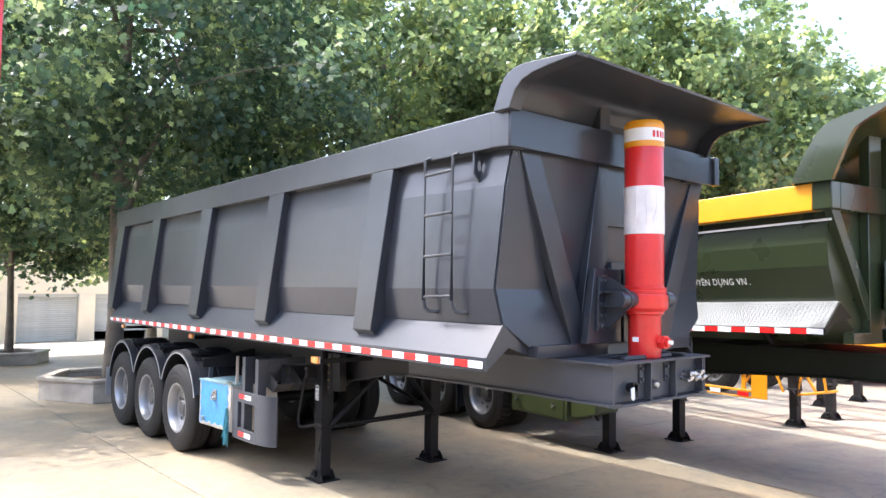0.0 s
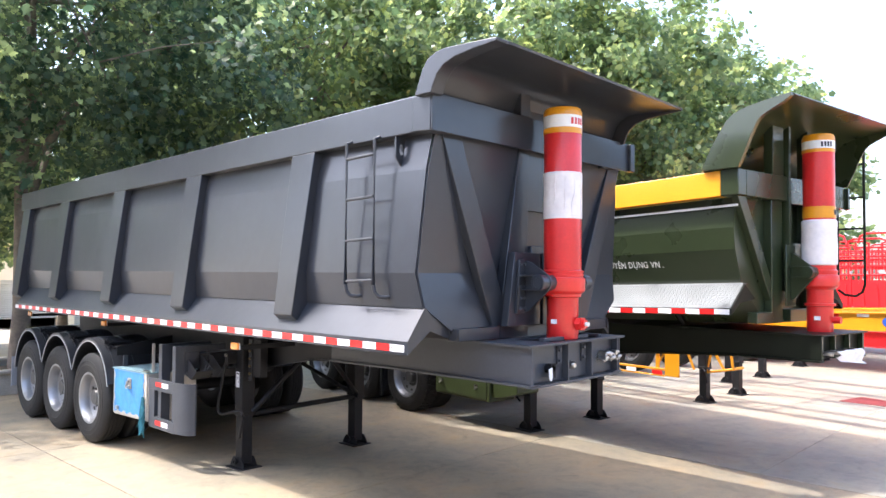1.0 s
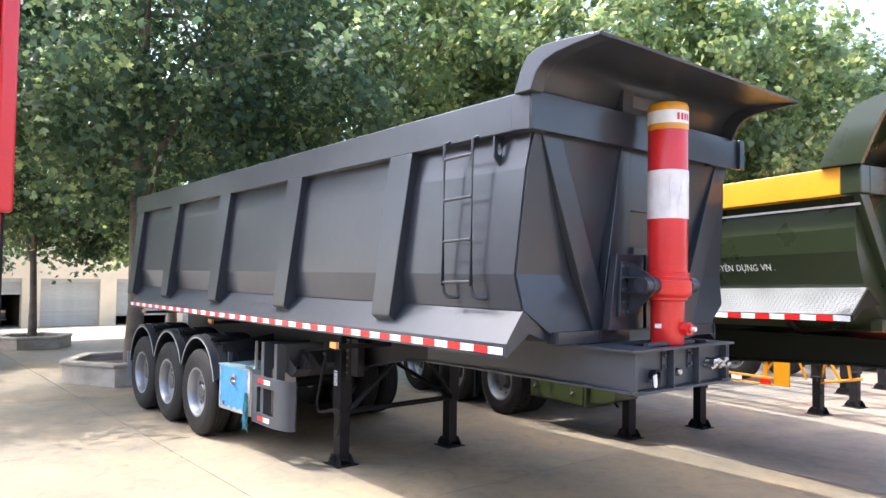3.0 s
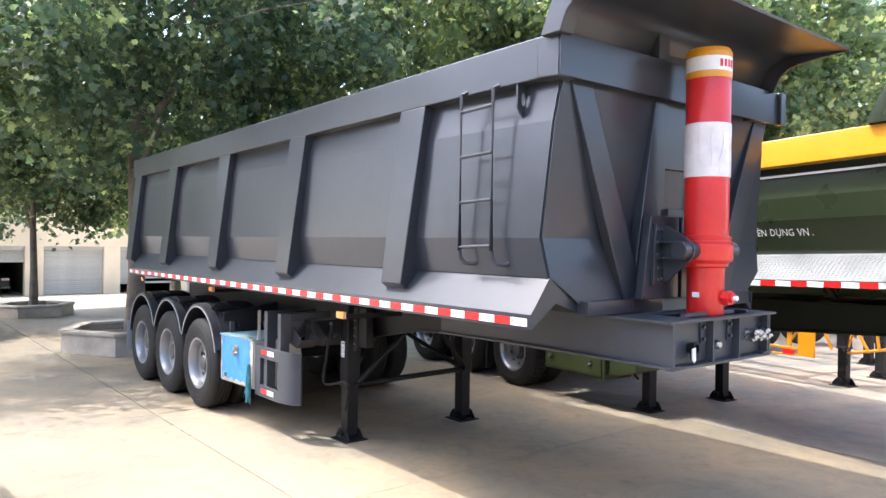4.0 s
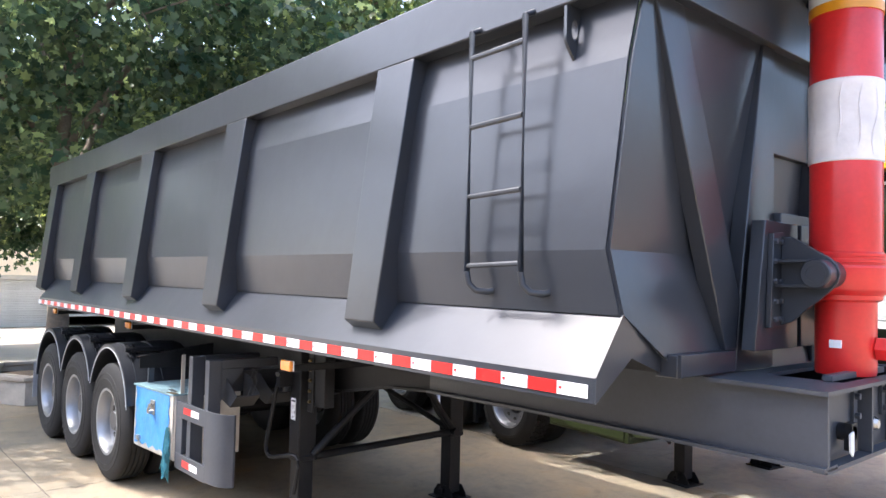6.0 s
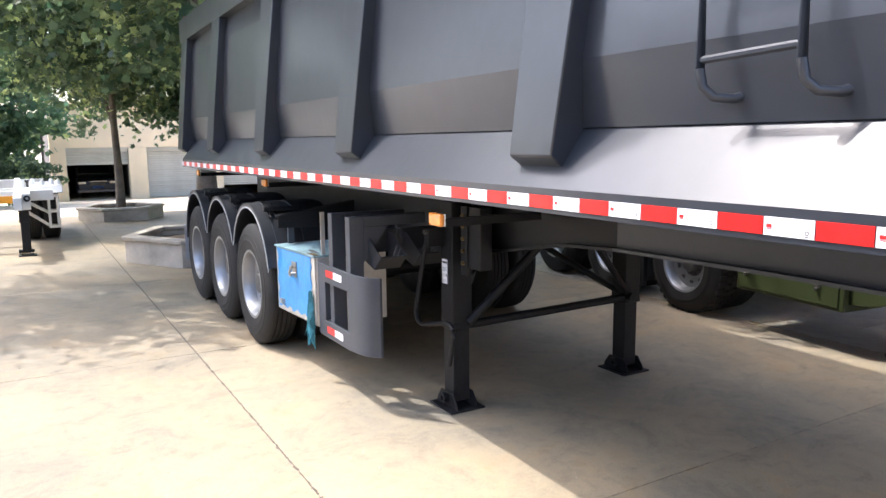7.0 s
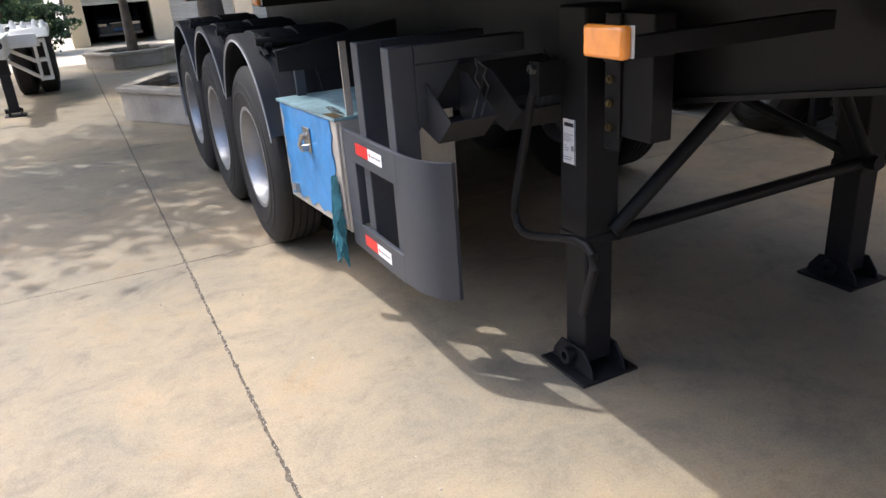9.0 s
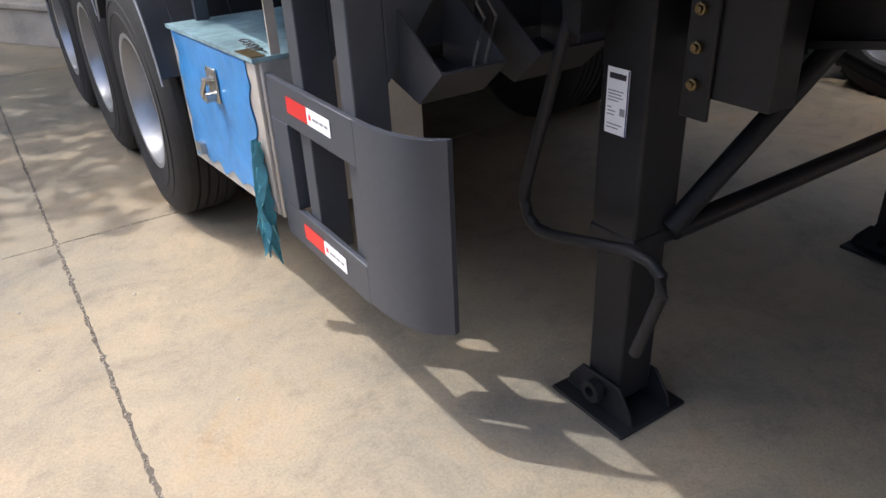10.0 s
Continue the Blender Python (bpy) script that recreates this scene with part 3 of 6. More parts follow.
angs = [6.28319 * k / 24 for k in range(25)]
g = Geo()
g.ribbon([hc + Vector((0.020 * math.cos(a), 0.046 * math.sin(a))) for a in angs], [to_outline(a) for a in angs], "y", EY, EY + 0.014)
part("lifting_eye", g, GREY, tipper, "steel lug plate with a slotted hole")

# hoist cylinder
HX, HY = 5.085, 3.53
cyl = Geo()
cyl.lathe([(0.0, 1.597), (0.122, 1.597), (0.127, 1.61), (0.127, 1.925), (0.148, 1.935), (0.150, 1.955), (0.176, 1.975), (0.181, 1.985), (0.181, 2.078), (0.176, 2.086), (0.164, 2.088), (0.164, 2.098), (0.170, 2.101), (0.170, 2.113), (0.164, 2.116), (0.164, 2.126), (0.169, 2.129), (0.169, 2.140), (0.151, 2.150),
           (0.151, 3.40), (0.14, 3.43), (0.0, 3.43)], (HX, HY, 0), "z", 40)
hoist = part("hoist_cylinder", cyl, RED, tipper, "red telescopic hydraulic hoist with pale wrapped band", sharp=30)
part("wrap_band", Geo().lathe([(0.1515, 2.555), (0.1565, 2.56), (0.157, 2.70), (0.155, 2.78), (0.1575, 2.86), (0.1575, 2.925), (0.1515, 2.93)], (HX, HY, 0), "z", 40), WHITEWRAP, hoist, "crumpled white plastic film band")
part("cap_band", Geo().lathe([(0.1515, 3.24), (0.156, 3.24), (0.156, 3.285), (0.1515, 3.285)], (HX, HY, 0), "z", 40), YELLOW, hoist, "yellow band")
part("cap_band", Geo().lathe([(0.1515, 3.286), (0.1555, 3.286), (0.1555, 3.385), (0.1515, 3.385)], (HX, HY, 0), "z", 40), WHITE, hoist, "white band with red lettering bars")
part("cap_band", Geo().lathe([(0.10, 3.386), (0.156, 3.386), (0.156, 3.42), (0.141, 3.45), (0.10, 3.455)], (HX, HY, 0), "z", 40), YELLOW, hoist, "yellow top cap")
for i in range(6):
    a = -2.05 + i * 0.22 + (0.5 if i > 3 else 0)
    g = Geo()
    g.box(-0.010, 0.010, -0.002, 0.002, -0.026, 0.026)
    me = mesh_of("mark_bar", g, RED)
    shared("mark_bar", me, hoist, pose(0.1565 * math.cos(a) + HX - C, 0.1565 * math.sin(a) + HY - 8.2, 3.335, 0, 0, math.degrees(a) + 90))
part("name_plate", Geo().box(HX - 0.136, HX - 0.126, HY - 0.03, HY + 0.02, 1.72, 1.755), LABEL, hoist, "small printed plate")
g = Geo()
g.lathe([(0.0, -0.05), (0.035, -0.05), (0.035, 0.05), (0.0, 0.05)], (HX + 0.02, HY - 0.155, 1.72), "y", 12)
g.lathe([(0.0, -0.03), (0.055, -0.03), (0.055, 0.02), (0.0, 0.02)], (HX + 0.02, HY - 0.15, 1.72), "y", 6)
part("oil_port", g, RED, hoist)
part("port_plug", Geo().lathe([(0.0, -0.025), (0.018, -0.025), (0.018, 0.0), (0.0, 0.0)], (HX + 0.02, HY - 0.206, 1.72), "y", 10), WHITE, hoist)
for a0, z0, z1, ln in ((-2.5, 2.60, 2.90, 0.05), (-2.05, 2.58, 2.88, -0.08), (-1.5, 2.62, 2.80, 0.06), (-3.0, 2.66, 2.91, 0.04)):
    pts = []
    for k in range(7):
        a = a0 + ln * math.sin(k * 1.1) + 0.02 * k
        pts.append((HX + 0.1575 * math.cos(a), HY + 0.1575 * math.sin(a), z0 + (z1 - z0) * k / 6))
    part("film_crease", Geo().tube(pts, [0.001, 0.004, 0.005, 0.003, 0.005, 0.004, 0.001], 6), WHITEWRAP, hoist)
# trunnion brackets
for s in (-1, 1):
    def tru(u):
        return HX + s * u
    g = Geo()
    g.prism([(tru(0.36), 2.285), (tru(0.02), 2.285), (tru(0.02), 1.70), (tru(0.455), 1.70)], "y", 3.735, 3.799)
    br = part("trunnion_base", g, GREY, tipper, bevel=0.004)
    g = Geo()
    g.prism([(tru(0.335), 2.225), (tru(0.235), 2.235), (tru(0.235), 1.81), (tru(0.365), 1.80)], "y", 3.708, 3.734)
    part("bolt_flange", g, GREY, br, bevel=0.003)
    g = Geo()
    x = tru(0.255)
    g.prism([(3.707, 2.215), (3.66, 2.21), (3.505, 2.12), (3.47, 2.09), (3.456, 2.045), (3.47, 2.0), (3.505, 1.965), (3.66, 1.83), (3.707, 1.81)], "x", x - 0.011, x + 0.011)
    for z in (2.10, 1.99):
        g.box(min(x, tru(0.33)), max(x, tru(0.33)), 3.52, 3.707, z - 0.007, z + 0.007)
    part("gusset", g, GREY, br, bevel=0.003)
    g = Geo()
    a0, a1 = min(tru(0.345), tru(0.17)) - HX, max(tru(0.345), tru(0.17)) - HX
    g.lathe([(0.0, a0), (0.058, a0), (0.064, a0 + 0.006), (0.064, a1), (0.0, a1)], (HX, 3.53, 2.045), "x", 24)
    g.lathe([(0.036, a0 - 0.004), (0.046, a0 - 0.004), (0.046, a1 + 0.004), (0.036, a1 + 0.004)], (HX, 3.53, 2.045), "x", 24)
    part("pivot_boss", g, GREY, br)
    for z in (2.19, 2.10, 2.01, 1.92, 1.84):
        for u in (0.275, 0.325):
            part("bolt", Geo().lathe([(0.0, -0.014), (0.013, -0.014), (0.013, 0.0), (0.0, 0.0)], (tru(u), 3.708, z), "y", 6), GREY_MATT, br)

# gooseneck
gn = Geo()
x0, x1, yf = 4.445, 5.70, 3.365
gn.box(x0 - 0.05, x0 + 0.30, yf - 0.02, 5.2, 1.577, 1.594)
gn.box(x1 - 0.20, x1 + 0.05, yf - 0.02, 5.2, 1.577, 1.594)
gn.box(x0 + 0.30, x1 - 0.20, yf - 0.02, 3.42, 1.577, 1.594)
gn.box(x0 + 0.30, x1 - 0.20, 3.74, 5.2, 1.577, 1.594)
neck = part("gooseneck", gn, GREY_MATT, tipper, "grey welded gooseneck box with open hoist well")
STATIONS = [(yf, 0.0, 1.302, 1.576), (4.9, 0.0, 1.302, 1.576), (5.7, 0.0, 1.292, 1.56), (6.1, 0.03, 1.262, 1.54), (6.45, 0.08, 1.20, 1.52), (6.9, 0.14, 1.12, 1.50), (7.4, 0.16, 1.09, 1.50), (12.4, 0.16, 1.09, 1.50)]
for s in (0, 1):
    xw, sg = ((x0, 1), (x1, -1))[s]
    o, q = -0.03 * sg, 0.10 * sg
    at = [(xw + sg * d, y, b, t) for y, d, b, t in STATIONS]
    # The grey beams go black behind the neck, deep shade put in colour.
    for run, paint in ((at[:3], GREY_MATT), (at[2:], BLACK)):
        web, fl = Geo(), Geo()
        web.chain([[(x, y, b), (x + sg * 0.014, y, b), (x + sg * 0.014, y, t), (x, y, t)] for x, y, b, t in run])
        fl.chain([[(x + o, y, b - 0.016), (x + q, y, b - 0.016), (x + q, y, b), (x + o, y, b)] for x, y, b, t in run])
        part("side_web", web, paint, neck)
        part("flange", fl, paint, neck)
    tf = Geo()
    tf.chain([[(x + o, y, t), (x + q, y, t), (x + q, y, t + 0.014), (x + o, y, t + 0.014)] for x, y, b, t in at[2:]])
    part("flange", tf, BLACK, neck)
g = Geo()
g.box(x0 + 0.015, x1 - 0.015, yf + 0.06, yf + 0.075, 1.30, 1.576)
g.box(x0 + 0.0, x1, yf, yf + 0.055, 1.274, 1.292)
g.box(x0 + 0.015, x1 - 0.015, yf + 0.08, 5.0, 1.276, 1.290)
part("front_plate", g, GREY_MATT, neck)
for x in (x0 + 0.02, 4.93, 5.27, x1 - 0.03):
    part("front_rib", Geo().box(x - 0.008, x + 0.008, yf + 0.002, yf + 0.059, 1.293, 1.576), GREY_MATT, neck)
for x in (4.86, 5.20):
    g = Geo()
    g.box(x - 0.02, x + 0.02, yf + 0.045, yf + 0.059, 1.42, 1.56)
    for z in (1.45, 1.53):
        g.lathe([(0.0, -0.02), (0.014, -0.02), (0.014, 0.0), (0.0, 0.0)], (x, yf + 0.045, z), "y", 6)
    part("bolted_lug", g, GREY_MATT, neck)
part("well_bar", Geo().box(x0 + 0.27, x1 - 0.36, 3.45, 3.49, 1.595, 1.622), GREY_MATT, neck, bevel=0.003)
part("well_bar", Geo().box(x1 - 0.23, x1 - 0.19, 3.43, 3.73, 1.595, 1.615), GREY_MATT, neck, bevel=0.003)
# couplings on the front plate
g = Geo()
g.lathe([(0.0, -0.06), (0.03, -0.06), (0.036, -0.02), (0.036, 0.0), (0.0, 0.0)], (4.72, yf + 0.06, 1.40), "y", 12)
g.box(4.69, 4.75, yf + 0.0, yf + 0.03, 1.33, 1.44)
part("socket", g, BLACK, neck)
part("socket_cap", Geo().prism([(4.66, 1.40), (4.70, 1.41), (4.705, 1.33), (4.69, 1.31), (4.665, 1.33)], "y", yf - 0.005, yf + 0.002), LABEL, neck, "pale green dust cap")
part("socket", Geo().lathe([(0.0, -0.05), (0.02, -0.05), (0.032, -0.03), (0.032, 0.0), (0.0, 0.0)], (5.03, yf + 0.06, 1.40), "y", 12), CHROME, neck)
for i, (x, z) in enumerate(((5.44, 1.42), (5.50, 1.45), (5.55, 1.42), (5.60, 1.46), (5.64, 1.42), (5.47, 1.46))):
    g = Geo()
    g.lathe([(0.0, -0.09 - 0.01 * (i % 3)), (0.018, -0.09), (0.024, -0.05), (0.016, -0.03), (0.026, 0.0), (0.0, 0.0)], (x, yf + 0.06, z), "y", 10)
    g.tube([(x - 0.02, yf - 0.01, z - 0.02), (x + 0.03, yf - 0.03, z + 0.01)], 0.012, 6)
    part("air_coupling", g, CHROME, neck)
part("king_pin", Geo().lathe([(0.0, 1.19), (0.036, 1.19), (0.036, 1.21), (0.025, 1.22), (0.025, 1.25), (0.045, 1.26), (0.045, 1.274), (0.0, 1.274)], (C, 4.25, 0), "z", 16), DARKHUB, tipper)
# cross members and bearers under the tub, black for the shade there
for y in (5.6, 6.5, 7.45, 8.4, 9.3, 10.3, 11.3, 12.2):
    g = Geo()
    g.box(x0 + 0.19, x1 - 0.19, y - 0.05, y + 0.05, 1.26, 1.48)
    part("cross_member", g, BLACK, tipper)
for y in (4.6, 5.4, 6.2, 7.0, 7.8, 8.6, 9.4, 10.2, 11.0, 11.8):
    g = Geo()
    g.prism([(C - 1.135, 1.83), (C - 0.62, 1.575), (C + 0.62, 1.575), (C + 1.135, 1.83), (C + 0.62, 1.50), (C - 0.62, 1.50)], "y", y - 0.03, y + 0.03)
    part("tub_bearer", g, BLACK, tipper)

# landing legs
def landing_leg(root, x, y, top, crank=False, mat=BLACK, label=True, s=1.0):
    """A two-stage square leg on a plate foot."""
    g = Geo()
    g.box(x - 0.077, x + 0.077, y - 0.077, y + 0.077, 0.56, top)
    g.box(x - 0.082, x + 0.082, y - 0.082, y + 0.082, 0.555, 0.60)
    leg = part("landing_leg", g, mat, root, "black square two-stage parking leg", bevel=0.008)
    g = Geo()
    g.box(x - 0.064, x + 0.064, y - 0.064, y + 0.064, 0.05, 0.56)
    part("inner_tube", g, mat, leg, bevel=0.006)
    g = Geo()
    g.box(x - 0.135, x + 0.135, y - 0.148, y + 0.148, 0.0, 0.012)
    for q in (-1, 1):
        g.prism([(y - 0.135, 0.012), (y - 0.125, 0.05), (y - 0.075, 0.115), (y + 0.075, 0.115), (y + 0.125, 0.05), (y + 0.135, 0.012)], "x", x + q * 0.078 - 0.005, x + q * 0.078 + 0.005)
    part("foot", g, mat, leg, bevel=0.003)
    g = Geo()
    g.lathe([(0.018, -0.122), (0.036, -0.122), (0.036, -0.095), (0.026, -0.094), (0.026, 0.105), (0.012, 0.105), (0.012, -0.09), (0.018, -0.09)], (x, y, 0.075), "x", 14)
    part("foot_pin", g, mat, leg)
    return leg


LGX, LGY = 4.455, 7.225
leg_l = landing_leg(tipper, LGX, LGY, 1.42)
landing_leg(tipper, 5.995, 7.20, 1.42)
g = Geo()
g.box(LGX - 0.0795, LGX - 0.078, LGY - 0.02, LGY + 0.052, 0.865, 1.03)
part("label", g, LABEL, leg_l, "white printed maker label")


def label_bar(y0, y1, z0, z1, mat=GREYINK):
    part("label_bar", Geo().box(LGX - 0.0803, LGX - 0.0797, LGY + y0, LGY + y1, z0, z1), mat, leg_l)


label_bar(-0.0195, -0.016, 0.866, 1.029, INK)
label_bar(-0.010, 0.044, 1.003, 1.017, DARKINK)
shared("label_word", letters("label_word", "E100", 0.0135, DARKINK), leg_l, Matrix.Translation((LGX - 0.0803, LGY + 0.033, 0.987)) @ Matrix(((0, 0, -1, 0), (-1, 0, 0, 0), (0, 1, 0, 0), (0, 0, 0, 1))))
for i, w in enumerate((0.050, 0.044, 0.050, 0.036)):
    label_bar(0.046 - w, 0.046, 0.972 - 0.008 * i, 0.975 - 0.008 * i)
for i, w in enumerate((0.014, 0.028, 0.024)):
    label_bar(0.046 - w, 0.046, 0.930 - 0.009 * i, 0.933 - 0.009 * i)
label_bar(-0.012, 0.004, 0.915, 0.934)
for i, w in enumerate((0.052, 0.040)):
    label_bar(0.046 - w, 0.046, 0.888 - 0.009 * i, 0.891 - 0.009 * i)
# winding handle
g = Geo()
KX = 4.30
HXK = 4.27
g.tube([(KX, 7.32, 1.19), (HXK, 7.325, 1.10), (HXK, 7.35, 1.02), (HXK, 7.455, 0.69), (HXK, 7.46, 0.635), (HXK, 7.44, 0.59), (HXK, 7.40, 0.57), (HXK, 7.34, 0.575), (HXK, 7.06, 0.645), (HXK, 7.0, 0.645), (HXK, 6.965, 0.62), (HXK, 6.958, 0.57), (HXK, 7.018, 0.37)], 0.0165, 10)
g.box(KX - 0.03, KX + 0.08, 7.27, 7.33, 1.12, 1.24)
part("winding_handle", g, BLACK, leg_l, "bent tube crank handle")
part("pivot_bolt", Geo().lathe([(0.0, -0.05), (0.018, -0.05), (0.018, 0.02), (0.0, 0.02)], (KX, 7.30, 1.215), "x", 6), CHROME, leg_l)
# bolted plate behind the leg
g = Geo()
g.box(4.40, 4.412, 7.00, 7.075, 0.95, 1.40)
g.box(4.413, 4.50, 6.86, 7.07, 1.0, 1.40)
plate = part("leg_bracket", g, BLACK, tipper, bevel=0.004)
for z in (1.34, 1.27, 1.19, 1.11, 1.03):
    part("bolt", Geo().lathe([(0.0, -0.020), (0.008, -0.020), (0.009, -0.013), (0.014, -0.012), (0.014, 0.0), (0.0, 0.0)], (4.40, 7.04, z), "x", 8), BRASS, plate, "dull brass bolt")
part("leg_strut", Geo().tube([(4.50, 7.14, 0.60), (5.03, 7.02, 1.12)], 0.030, 12), BLACK, tipper)
part("leg_strut", Geo().tube([(5.96, 7.13, 0.62), (5.47, 7.02, 1.12)], 0.026, 12), BLACK, tipper)
part("leg_strut", Geo().tube([(5.95, 7.18, 0.62), (5.60, 8.35, 1.12)], 0.026, 10), BLACK, tipper)
part("leg_cross_tube", Geo().tube([(4.53, 7.15, 0.585), (5.94, 7.15, 0.60)], 0.030, 12), BLACK, tipper)
g = Geo()
g.lathe([(0.0, -0.04), (0.035, -0.04), (0.035, 0.04), (0.0, 0.04)], (5.95, 7.11, 0.61), "y", 12)
part("strut_boss", g, BLACK, tipper)

# marker lamps
def marker_lamp(x, y, z, reach):
    g = Geo()
    g.box(x + 0.0185, reach, y + 0.045, y + 0.085, z + 0.012, z + 0.055)
    b = part("lamp_bracket", g, BLACK, tipper)
    g = Geo()
    g.box(x + 0.012, x + 0.018, y - 0.010, y + 0.110, z + 0.024, z + 0.085)
    part("lamp_base", g, WHITE, b)
    g = Geo()
    g.box(x - 0.014, x + 0.0115, y - 0.012, y + 0.112, z + 0.022, z + 0.087)
    part("lamp_lens", g, AMBER, b, "amber side marker lamp", bevel=0.008)


marker_lamp(3.775, 6.245, 1.365, 4.443)
marker_lamp(3.86, 9.50, 1.405, 4.443)
marker_lamp(3.86, 12.28, 1.405, 4.443)

# wheels, axles, mudguards
AX = (9.56, 10.685, 11.81)
for i, y in enumerate(AX):
    for x, sd in ((3.685, -1), (4.03, -1), (2 * C - 3.685, 1), (2 * C - 4.03, 1)):
        wheel(tipper, x - C, y - 8.2, 0.548, side=sd, spin=17 * i + 5)
    g = Geo()
    g.tube([(4.2, y, 0.56), (5.96, y, 0.56)], 0.075, 14)
    part("axle", g, BLACK, tipper)
    for sx in (4.55, 5.61):
        g = Geo()
        for k in range(5):
            g.prism([(y - 0.42 + 0.05 * k, 0.66 + 0.035 * k + 0.06), (y, 0.62 + 0.03 * k), (y + 0.42 - 0.05 * k, 0.66 + 0.035 * k + 0.06), (y, 0.647 + 0.03 * k)], "x", sx - 0.045, sx + 0.045)
        g.prism([(y - 0.62, 1.10), (y - 0.45, 1.10), (y - 0.48, 0.78), (y - 0.58, 0.78)], "x", sx - 0.06, sx + 0.06)
        part("leaf_spring", g, BLACK, tipper)
    for s in (-1, 1):
        xo, xi = C + s * 1.429, C + s * 0.78
        g, e = Geo(), Geo()
        R0 = 0.605
        pts = []
        lo, hi = (13 if i == 0 else 24), (158 if i < 2 else 176)
        for k in range(19):
            a = radians(lo + (hi - lo) * k / 18)
            pts.append((y - R0 * math.cos(a) * 0.97, 0.63 + R0 * math.sin(a) * 1.06))
        g.strip(pts, "x", min(xo, xi), max(xo, xi), 0.012)
        g.strip([(a, b - 0.002) for a, b in pts], "x", min(xo, xo - s * 0.03), max(xo, xo - s * 0.03), -0.028)
        for u0, u1, h in ((0.10, 0.30, 0.009), (0.34, 0.60, 0.013)):
            g.strip([(a, b + 0.002) for a, b in pts[2:-2]], "x", min(xo - s * u0, xo - s * u1), max(xo - s * u0, xo - s * u1), 0.012 + h)
        mg = part("mudguard", g, PLASTIC, tipper, "black plastic mudguard with a pale rim")
        e.strip([(a, b - 0.030) for a, b in pts], "x", min(xo, xo + s * 0.004), max(xo, xo + s * 0.004), 0.012)
        part("rim_edge", e, EDGE, mg)
        g = Geo()
        a0 = radians(62)
        cy, cz = y - R0 * math.cos(a0) * 0.97, 0.63 + R0 * math.sin(a0) * 1.06 + 0.034
        dy, dz = math.sin(a0) * 0.97, math.cos(a0) * 1.06
        for u in (1.275, 1.335):
            xa, xb = C + s * (u - 0.011), C + s * (u + 0.011)
            ends = [(cy - dy * 0.11, cz - dz * 0.11), (cy + dy * 0.10, cz + dz * 0.10)]
            g.prism(ends + [(p - 0.008, q + 0.010) for p, q in ends[::-1]], "x", min(xa, xb), max(xa, xb))
        for k in (-0.035, 0.035):
            g.lathe([(0.0, -0.02), (0.015, -0.02), (0.015, 0.022), (0.0, 0.022)], (C + s * 1.305, cy + dy * k - 0.014, cz + dz * k + 0.018), "x", 6)
        g.tube([(C + s * 1.37, cy - 0.022, cz + 0.02), (C + s * 1.02, cy - 0.022, cz + 0.01)], 0.024, 10)
        part("clamp", g, BLACK, mg)
for s in (-1, 1):
    g = Geo()
    g.box(min(C + s * 1.413, C + s * 0.8), max(C + s * 1.413, C + s * 0.8), 12.60, 12.612, 0.36, 0.80)
    part("mud_flap", g, EDGE, tipper, "pale grey rubber flap")
g = Geo()
g.box(4.0, 6.16, 12.62, 12.72, 0.62, 0.74)
g.box(4.45, 4.57, 12.50, 12.619, 0.62, 1.2)
g.box(5.59, 5.71, 12.50, 12.619, 0.62, 1.2)
part("rear_bumper", g, BLACK, tipper)
g = Geo()
g.prism([(3.775, 1.115), (3.775, 1.212), (4.46, 1.31), (4.46, 1.09), (4.20, 1.10)], "y", 8.935, 8.943)
g.prism([(3.77, 1.213), (3.77, 1.220), (4.46, 1.318), (4.46, 1.311)], "y", 8.935, 8.985)
part("guard_support", g, BLACK, tipper, "tapered black bracket arm")

# side guard in front of the tool box
gd = Geo()
XO, XI = 3.832, 3.850
curve = [(7.60, XO), (7.53, XO + 0.002), (7.46, XO + 0.012), (7.40, XO + 0.032), (7.355, XO + 0.062), (7.325, XO + 0.10)]
curve = [(x, y) for y, x in curve]
gd.ribbon(curve, [(x + 0.018, y + 0.006) for x, y in curve], "z", 0.395, 0.93)
guard = part("side_guard", gd, GREY_MATT, tipper, "grey steel side guard with a curved end plate", sharp=50)
for z0, z1 in ((0.80, 0.93), (0.385, 0.51)):
    part("guard_rail", Geo().box(XO, XO + 0.020, 7.601, 8.193, z0, z1), GREY_MATT, guard, bevel=0.003)
part("guard_stile", Geo().box(XO, XO + 0.05, 8.06, 8.193, 0.511, 0.799), GREY_MATT, guard, bevel=0.003)
for y in (7.62, 7.94):
    g = Geo()
    g.box(3.853, 3.955, y, y + 0.075, 0.40, 1.31)
    g.box(3.956, 4.44, y, y + 0.075, 1.24, 1.31)
    g.prism([(3.956, 1.239), (4.15, 1.239), (3.956, 0.99)], "y", y + 0.002, y + 0.012)
    part("guard_upright", g, GREY_MATT, guard, bevel=0.004)
for z in (0.845, 0.425):
    part("reflector", Geo().box(XO - 0.003, XO - 0.001, 7.885, 8.03, z, z + 0.05), TAPE_R, guard)
    part("reflector", Geo().box(XO - 0.003, XO - 0.001, 7.735, 7.883, z, z + 0.05), TAPE_W, guard)
    part("print_mark", Geo().box(XO - 0.0036, XO - 0.0031, 7.855, 7.870, z + 0.018, z + 0.034), TAPE_R, guard)
    for y0, y1 in ((7.805, 7.845), (7.775, 7.798), (7.748, 7.768)):
        part("print_mark", Geo().box(XO - 0.0036, XO - 0.0031, y0, y1, z + 0.021, z + 0.029), GREYINK, guard)

